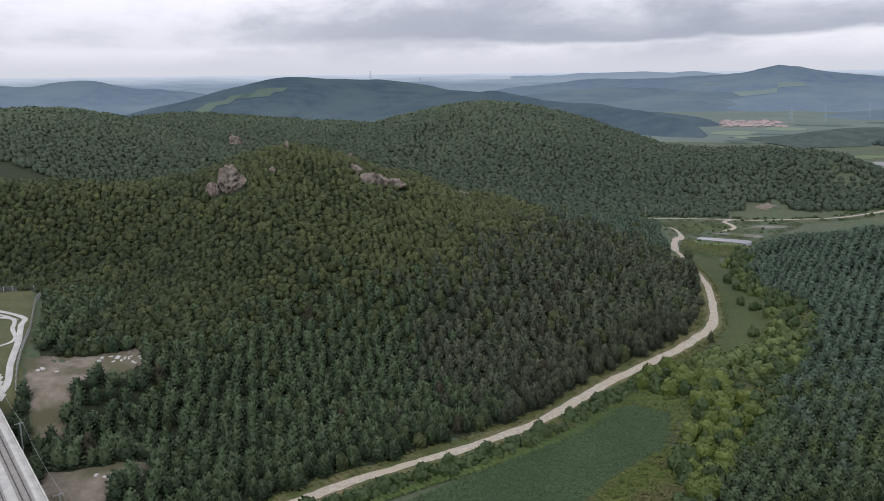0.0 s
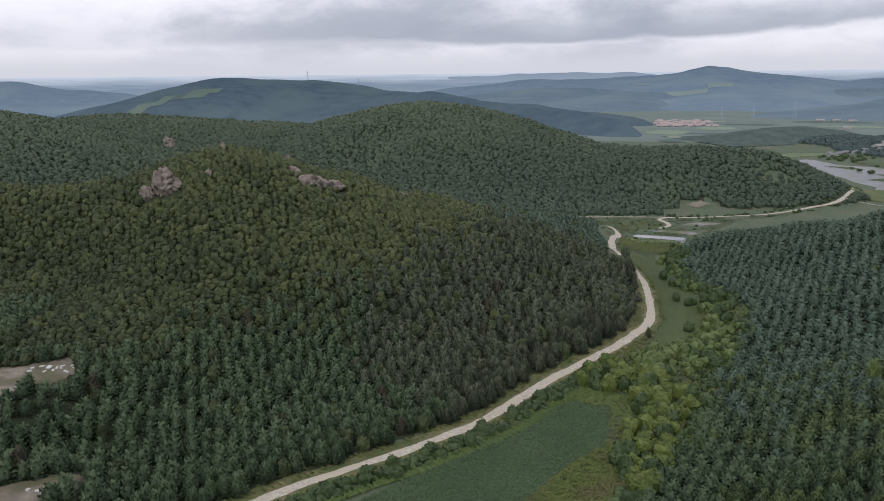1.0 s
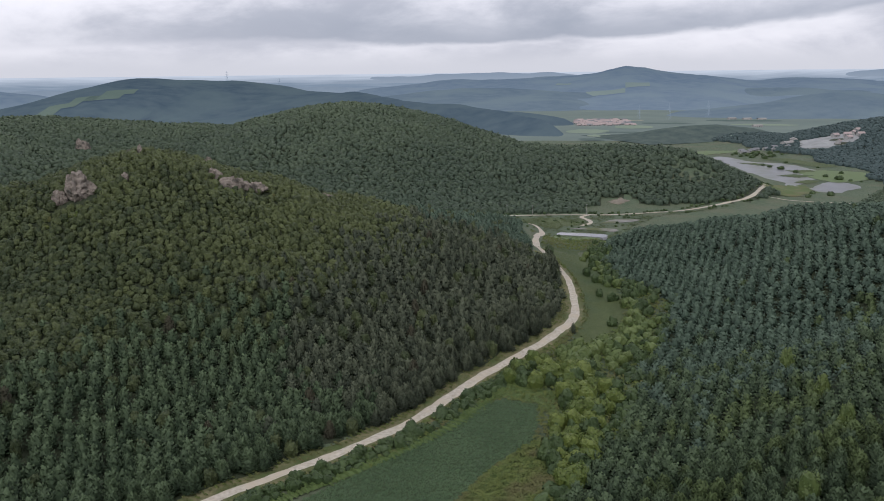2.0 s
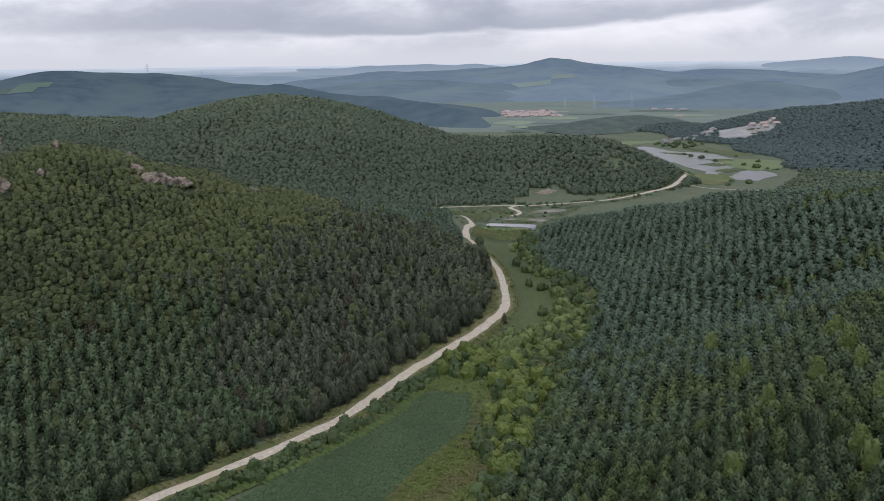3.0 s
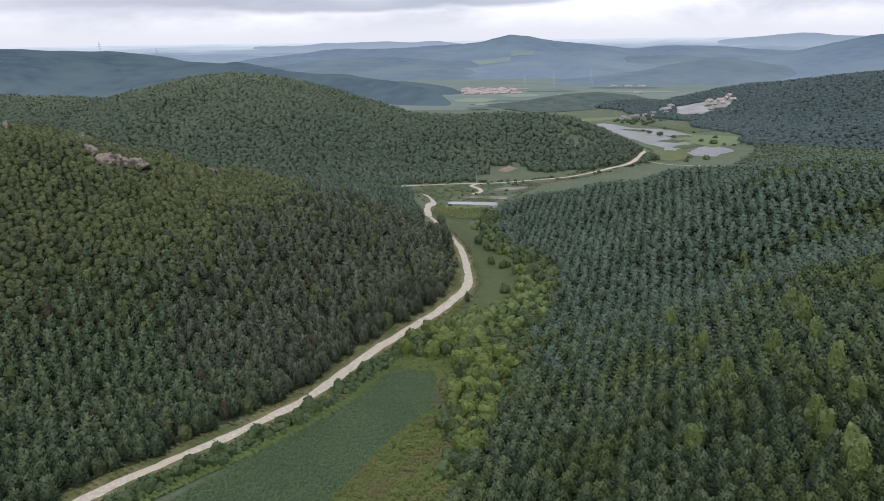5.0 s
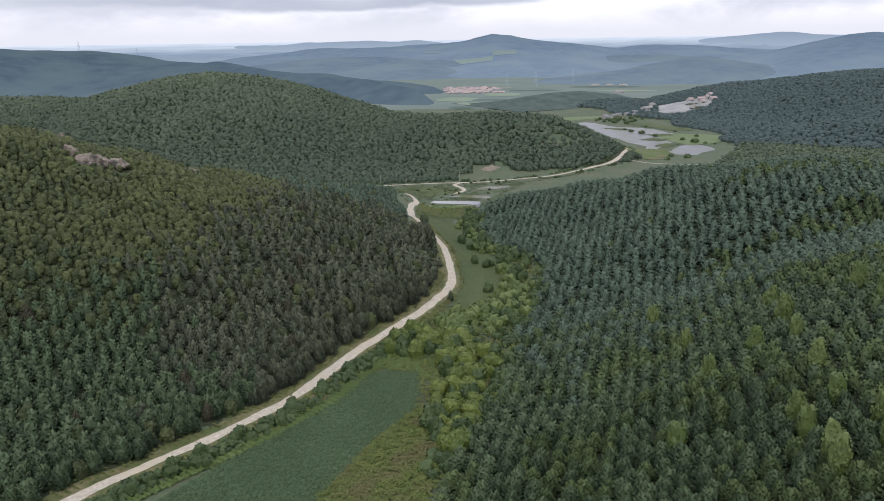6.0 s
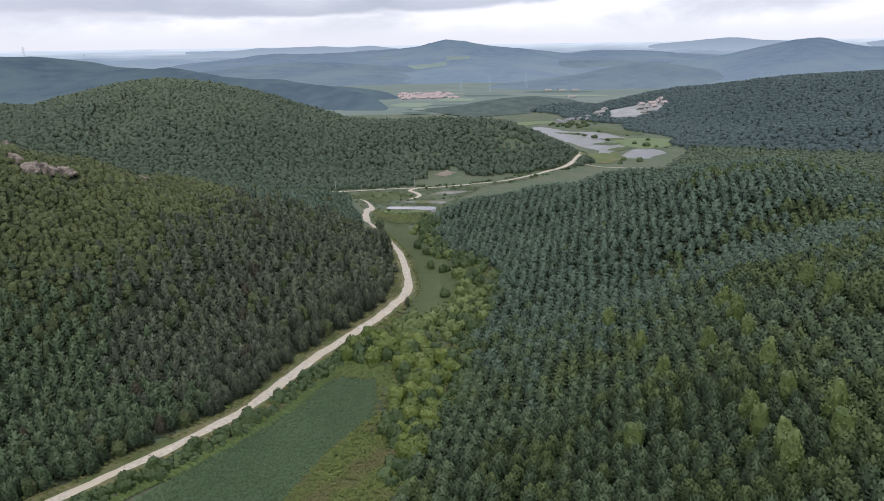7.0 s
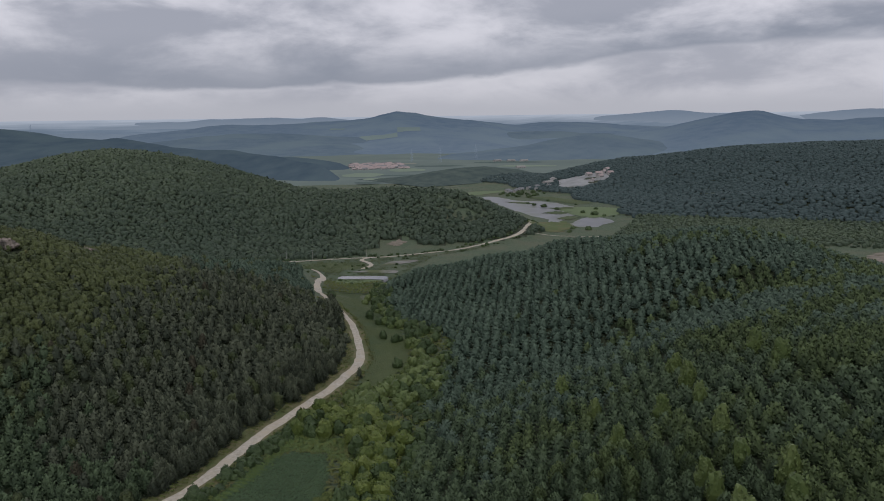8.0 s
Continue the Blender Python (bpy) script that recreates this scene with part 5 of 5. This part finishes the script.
p = np.repeat(near_rock, 7, axis=0) + rng.normal(0, 5.0, (7 * len(near_rock), 2)) - (0, 3)
p = p[away(p[:, 0], p[:, 1], near_rock) > 3.2]
many("crag_scrub", shrubs, p, rng.uniform(0.7, 1.6, len(p)), rng.uniform(1.2, 2.6, len(p)), HERB, "dry olive scrub among the granite crags", "scrub", tint=rng.uniform(0, 0.6, len(p)), mottle=0.15)
# ---------------------------------------------------------------- building blocks
def block(bm, x, y, z, sx, sy, sz, turn=0.0):
    """A box that stands on z, added to a bmesh."""
    bmesh.ops.create_cube(bm, size=1.0, matrix=Matrix.Translation((x, y, z + sz / 2)) @ Matrix.Rotation(turn, 4, "Z") @ Matrix.Diagonal((sx, sy, sz, 1)))


def along(bm, a, b, wide, tall):
    """A beam from place a to place b."""
    a, b = Vector(a), Vector(b)
    d = b - a
    m = Matrix.Translation((a + b) / 2) @ d.to_track_quat("X", "Z").to_matrix().to_4x4() @ Matrix.Diagonal((d.length, wide, tall, 1))
    bmesh.ops.create_cube(bm, size=1.0, matrix=m)


# ---------------------------------------------------------------- railway viaduct
DECK = 22.0
RAIL_DIR, RAIL_SIDE = Vector((0.578, -0.816, 0)), Vector((-0.816, -0.578, 0))
RAIL_EDGE = Vector((-118, 213, 0))


def rail_place(s, off, z):
    """A place so far along the line, so far in from its eastern edge, at height z."""
    p = RAIL_EDGE + RAIL_DIR * s + RAIL_SIDE * off
    return (p.x, p.y, z)


viaduct = tagged(new("railway_viaduct"), "pale concrete railway viaduct with two ballastless tracks", "viaduct")
S0, S1 = -130, 170
bm = bmesh.new()
along(bm, rail_place(S0, 6, DECK - 0.6), rail_place(S1, 6, DECK - 0.6), 12.0, 0.7)
along(bm, rail_place(S0, 6, DECK - 2.2), rail_place(S1, 6, DECK - 2.2), 5.5, 2.6)
part("deck", bm, CONCRETE, viaduct)
for off in (0.15, 11.85):
    bm = bmesh.new()
    along(bm, rail_place(S0, off, DECK + 0.2), rail_place(S1, off, DECK + 0.2), 0.3, 1.0)
    part("parapet", bm, CONCRETE, viaduct)
for off in (1.5, 10.5):
    bm = bmesh.new()
    along(bm, rail_place(S0, off, DECK - 0.13), rail_place(S1, off, DECK - 0.13), 1.0, 0.3)
    part("cable_trough", bm, CONCRETE, viaduct)
for off in (3.6, 8.4):
    bm = bmesh.new()
    along(bm, rail_place(S0, off, DECK - 0.10), rail_place(S1, off, DECK - 0.10), 2.6, 0.34)
    track = part("track_bed", bm, BALLAST, viaduct, "grey concrete track slab")
    for side in (-0.72, 0.72):
        bm = bmesh.new()
        along(bm, rail_place(S0, off + side, DECK + 0.17), rail_place(S1, off + side, DECK + 0.17), 0.16, 0.2)
        part("rail", bm, RAIL, track)
for s in range(S0 + 15, S1, 32):
    x, y, _ = rail_place(s, 6, 0)
    g = float(height(x, y)) - 1.0
    bm = bmesh.new()
    block(bm, x, y, g, 2.2, 5.0, DECK - 3.4 - g, math.atan2(RAIL_DIR.y, RAIL_DIR.x))
    bmesh.ops.bevel(bm, geom=[e for e in bm.edges], offset=0.4, segments=2, affect="EDGES")
    part("pier", bm, CONCRETE, viaduct)
for k, s in enumerate((-33, 13.5, 60, 106)):
    mast = tagged(new("line_mast"), "grey steel mast with an arm beside the viaduct", "mast", "masts along the viaduct")
    x, y, _ = rail_place(s, -2.2, 0)
    g = float(height(x, y)) - 0.3
    bm = bmesh.new()
    block(bm, x, y, g, 0.28, 0.28, DECK + 1.6 - g)
    part("pole", bm, STEEL, mast)
    bm = bmesh.new()
    along(bm, (*rail_place(s, -3.2, 0)[:2], DECK + 1.4), (*rail_place(s, -0.8, 0)[:2], DECK + 1.4), 0.16, 0.16)
    part("arm", bm, STEEL, mast)
for a, b in ((-33, 13.5), (13.5, 60), (60, 106)):
    wire = bpy.data.curves.new("overhead_wire", "CURVE")
    wire.dimensions, wire.bevel_depth = "3D", 0.035
    sp = wire.splines.new("POLY")
    sp.points.add(10)
    for i in range(11):
        t = i / 10
        sp.points[i].co = (*rail_place(a + (b - a) * t, -2.8, DECK + 1.35 - 1.4 * 4 * t * (1 - t)), 1)
    wire.materials.append(STEEL)
    tagged(new("overhead_wire", wire), "thin sagging grey wire between two masts", "wire", "wires along the viaduct")

# ---------------------------------------------------------------- the fenced slope by the railway, and the bare ground round it
for nm, ring, mat, lift, text in (("lawn_terrace", [(-215, 334), (-168, 337), (-150, 300), (-132, 252), (-121, 230), (-145, 225), (-200, 290)], LAWN, 0.10, "olive mown grass inside the fence"),
                                  ("bare_slope", BARE_SLOPE, SOIL, 0.12, "pale brown bare soil with rubble"),
                                  ("bare_track", BARE_TRACK, SOIL, 0.12, "pale brown bare clearing under the viaduct")):
    v, f = patch(ring, lift, 0.8, 1.3, 8)
    tagged(mesh_object(nm, v, f, mat, smooth=True), text, "ground", kind="structure")
for pts, wide, text in (([(-190, 318), (-170, 309), (-153, 298), (-149, 288), (-140, 267), (-134, 250), (-130, 238), (-133, 228)], 2.0, "pale concrete service path inside the fence"),
                        ([(-180, 308), (-164, 302), (-155, 295), (-150, 284), (-143, 270), (-150, 258)], 1.5, "pale concrete drain on the grass slope"),
                        ([(-175, 300), (-160, 298), (-154, 295)], 2.0, "pale concrete slab path on the slope")):
    v, f = strip(course(pts, 1.5), wide, 0.25, 0.05, 3)
    tagged(mesh_object("service_path", v, f, CONCRETE), text, "path", kind="structure")
yard = [(-148, 246), (-133, 243), (-128, 233), (-140, 226), (-152, 236)]
v, f = patch(yard, 0.2, 1.0, 0.2, 4)
tagged(mesh_object("paved_yard", v, f, CONCRETE, smooth=True), "pale paved yard beside the railway", "yard", kind="structure")
fence = tagged(new("fence"), "pale wire-mesh fence on concrete posts round the slope", "fence")
line = course([(-215, 334), (-190, 336), (-166, 338), (-158, 318), (-148, 294), (-143, 282), (-136, 262), (-131, 248), (-126, 236)], 3.0)
for k, (x, y) in enumerate(line):
    z = float(height(x, y))
    bm = bmesh.new()
    block(bm, x, y, z - 0.3, 0.16, 0.16, 2.5)
    part("post", bm, CONCRETE, fence)
    if k + 1 < len(line):
        x2, y2 = line[k + 1]
        z2 = float(height(x2, y2))
        bm = bmesh.new()
        for h in (0.15, 0.6, 1.05, 1.5, 1.95):
            along(bm, (x, y, z + h), (x2, y2, z2 + h), 0.05, 0.07)
        for i in range(1, 6):
            t = i / 6
            block(bm, x + (x2 - x) * t, y + (y2 - y) * t, z + (z2 - z) * t + 0.1, 0.05, 0.05, 1.9)
        part("panel", bm, STEEL, fence)
r = random.Random(5)
for x, y, n in ((-107, 262, 7), (-101, 262, 6), (-86, 198, 4), (-124, 250, 3)):
    for _ in range(n):
        px, py = x + r.uniform(-4, 4), y + r.uniform(-3, 3)
        bm = bmesh.new()
        block(bm, 0, 0, 0, r.uniform(0.8, 2.4), r.uniform(0.6, 1.4), r.uniform(0.3, 0.6))
        bmesh.ops.bevel(bm, geom=list(bm.edges), offset=0.08, segments=1, affect="EDGES")
        me = bpy.data.meshes.new("rubble_slab")
        bm.to_mesh(me)
        bm.free()
        me.materials.append(CONCRETE)
        ob = tagged(new("rubble_slab", me), "broken pale concrete slab on bare soil", "rubble", "rubble on the bare ground")
        ob.matrix_world = pose(px, py, float(height(px, py)) + 0.05, r.uniform(-8, 8), r.uniform(-8, 8), r.uniform(0, 180))


# ---------------------------------------------------------------- houses far down the valley
def house(name, long, deep, wall, rise, roof_mat, text, category, group, eave=0.5, windows=4):
    h = tagged(new(name), text, category, group)
    bm = bmesh.new()
    block(bm, 0, 0, -0.5, long, deep, wall + 0.5)
    for s in (-1, 1):
        tri = [bm.verts.new((s * long / 2, -deep / 2, wall)), bm.verts.new((s * long / 2, deep / 2, wall)), bm.verts.new((s * long / 2, 0, wall + rise))]
        bm.faces.new(tri if s > 0 else tri[::-1])
    w = part("wall", bm, VILLAGE_PLASTER, h)
    bm = bmesh.new()
    for s in (-1, 1):
        a = [(-long / 2 - eave, s * (deep / 2 + eave), wall - eave * rise / (deep / 2)), (long / 2 + eave, s * (deep / 2 + eave), wall - eave * rise / (deep / 2)), (long / 2 + eave, 0, wall + rise), (-long / 2 - eave, 0, wall + rise)]
        lo, hi = [bm.verts.new((x, y, z + 0.03)) for x, y, z in a], [bm.verts.new((x, y, z + 0.25)) for x, y, z in a]
        bm.faces.new(lo)
        bm.faces.new(hi[::-1])
        for i in range(4):
            bm.faces.new((lo[i], lo[(i + 1) % 4], hi[(i + 1) % 4], hi[i]))
    bmesh.ops.recalc_face_normals(bm, faces=bm.faces)
    part("roof", bm, roof_mat, h)
    for k in range(windows):
        bm = bmesh.new()
        block(bm, -long / 2 + long * (k + 0.5) / windows, -deep / 2 - 0.03, 1.0, long / windows * 0.45, 0.1, min(1.5, wall * 0.5))
        part("window", bm, PANE, h)
    return h


def settle(made, spots, seed):
    rr = random.Random(seed)
    for k, (x, y, turn) in enumerate(spots):
        m = pose(x, y, float(height(x, y)) + 0.1, 0, 0, turn)
        ob = made[k] if k < len(made) else copy_thing(made[rr.randrange(len(made))], m)
        ob.matrix_basis = m


r = random.Random(9)
made = [house("village_house", lg, 8.5, 3.4, 2.6, ROOF, "white village house with a red tiled roof", "house", "houses of the village") for lg in (12, 15)] + [house("village_house", 13, 8.5, 3.4, 2.2, TIN, "white village house with a pale grey roof", "house", "houses of the village")]
spots = []
for a in range(12):
    for b in range(6):
        u, v2 = (a + r.uniform(-0.3, 0.3)) / 12, (b + r.uniform(-0.3, 0.3)) / 6
        if r.random() < 0.86:
            spots.append((600 + u * 120 + v2 * 70, 1800 + v2 * 230 - u * 30, r.uniform(-12, 12) + 8))
settle(made, spots, 1)
made = [house("works_shed", 20, 10, 4.5, 2, BALLAST, "white works shed with a grey metal roof", "shed", "sheds of the works")]
settle(made, [(703, 1150, 20), (722, 1166, 60), (1015, 1905, 4), (1043, 1884, 4), (1070, 1866, 4), (930, 1637, 0), (196, 530, 20)][:6], 2)
made = [house("works_house", 10, 7, 3.6, 2.2, ROOF, "white works building with a red roof", "house", "red-roofed works buildings")]
settle(made, [(763, 1127, 10), (776, 1118, -20), (788, 1122, 35), (790, 1108, 0), (770, 1106, 15), (748, 1096, 50), (800, 1130, 20)], 3)
made = [house("farm_hut", 8, 5.5, 2.8, 1.8, TIN, "small grey farm hut in the valley", "hut", "farm huts")]
settle(made, [(618, 1120, 10), (630, 1128, 40), (648, 1140, 0), (660, 1136, 25), (664, 1120, 70), (640, 1136, 15), (625, 1140, 5), (676, 1140, 0), (690, 1128, 30)], 4)
made = [house("pond_hut", 4, 2.8, 2.2, 1.0, TIN, "tiny white hut with a grey roof beside the pond", "hut", "")]
settle(made, [(197, 533, 25)], 5)
v, f = patch(QUARRY, 0.4, 4.0, 3.0, 5)
tagged(mesh_object("quarry_floor", v, f, QUARRY_STONE, smooth=True), "pale grey quarried slope at the wood's edge", "quarry", kind="structure")
v, f = patch([(540, 432), (556, 452), (590, 464), (615, 448), (600, 415), (556, 408)], 0.4, 4.0, 3.0, 5)
tagged(mesh_object("sand_clearing", v, f, SOIL, smooth=True), "pale sandy clearing behind the plantation", "clearing", kind="structure")


# ---------------------------------------------------------------- poles and pylons
def pylon(tall):
    p = tagged(new("pylon"), "grey lattice power pylon on the far skyline", "pylon", "pylons of the power line")
    w = tall * 0.10
    for sx in (-1, 1):
        for sy in (-1, 1):
            bm = bmesh.new()
            along(bm, (sx * w, sy * w, -2), (sx * w * 0.12, sy * w * 0.12, tall), 0.2, 0.2)
            # H25 on legs, arms and braces: its glow paints haze over the steel
            part("leg", bm, H25, p)
    for h, span in ((0.62, 0.22), (0.76, 0.17), (0.9, 0.12)):
        bm = bmesh.new()
        along(bm, (-tall * span, 0, tall * h), (tall * span, 0, tall * h), 0.25, 0.3)
        part("cross_arm", bm, H25, p)
    for k in range(7):
        a, b = k / 8, (k + 1) / 8
        wa, wb = w * (1 - 0.88 * a), w * (1 - 0.88 * b)
        bm = bmesh.new()
        along(bm, (-wa, -wa, tall * a), (wb, -wb, tall * b), 0.2, 0.2)
        along(bm, (wa, -wa, tall * a), (-wb, -wb, tall * b), 0.2, 0.2)
        part("brace", bm, H25, p)
    return p


first = pylon(38)
for k, (a, rr, e) in enumerate(((-4.6, 2790, -0.55), (-1.3, 2700, -1.05), (22.3, 2200, -3.2), (24.2, 2150, -3.1), (26.6, 2150, -2.9))):
    m = pose(rr * math.sin(radians(a)), rr * math.cos(radians(a)), EYE + rr * math.tan(radians(e)), 0, 0, 30)
    if k == 0:
        first.matrix_basis = m
    else:
        copy_thing(first, m)
made = None
for k, (x, y) in enumerate(((182, 659), (162, 664), (226, 654))):
    m = pose(x, y, float(height(x, y)) - 0.3)
    if made is None:
        made = tagged(new("utility_pole"), "grey concrete utility pole beside the track", "pole", "utility poles")
        bm = bmesh.new()
        bmesh.ops.create_cone(bm, cap_ends=True, segments=8, radius1=0.18, radius2=0.11, depth=9, matrix=Matrix.Translation((0, 0, 4.5)))
        part("pole", bm, BALLAST, made)
        bm = bmesh.new()
        block(bm, 0, 0, 8.3, 1.8, 0.12, 0.12)
        part("cross_arm", bm, STEEL, made)
        made.matrix_basis = m
    else:
        copy_thing(made, m)
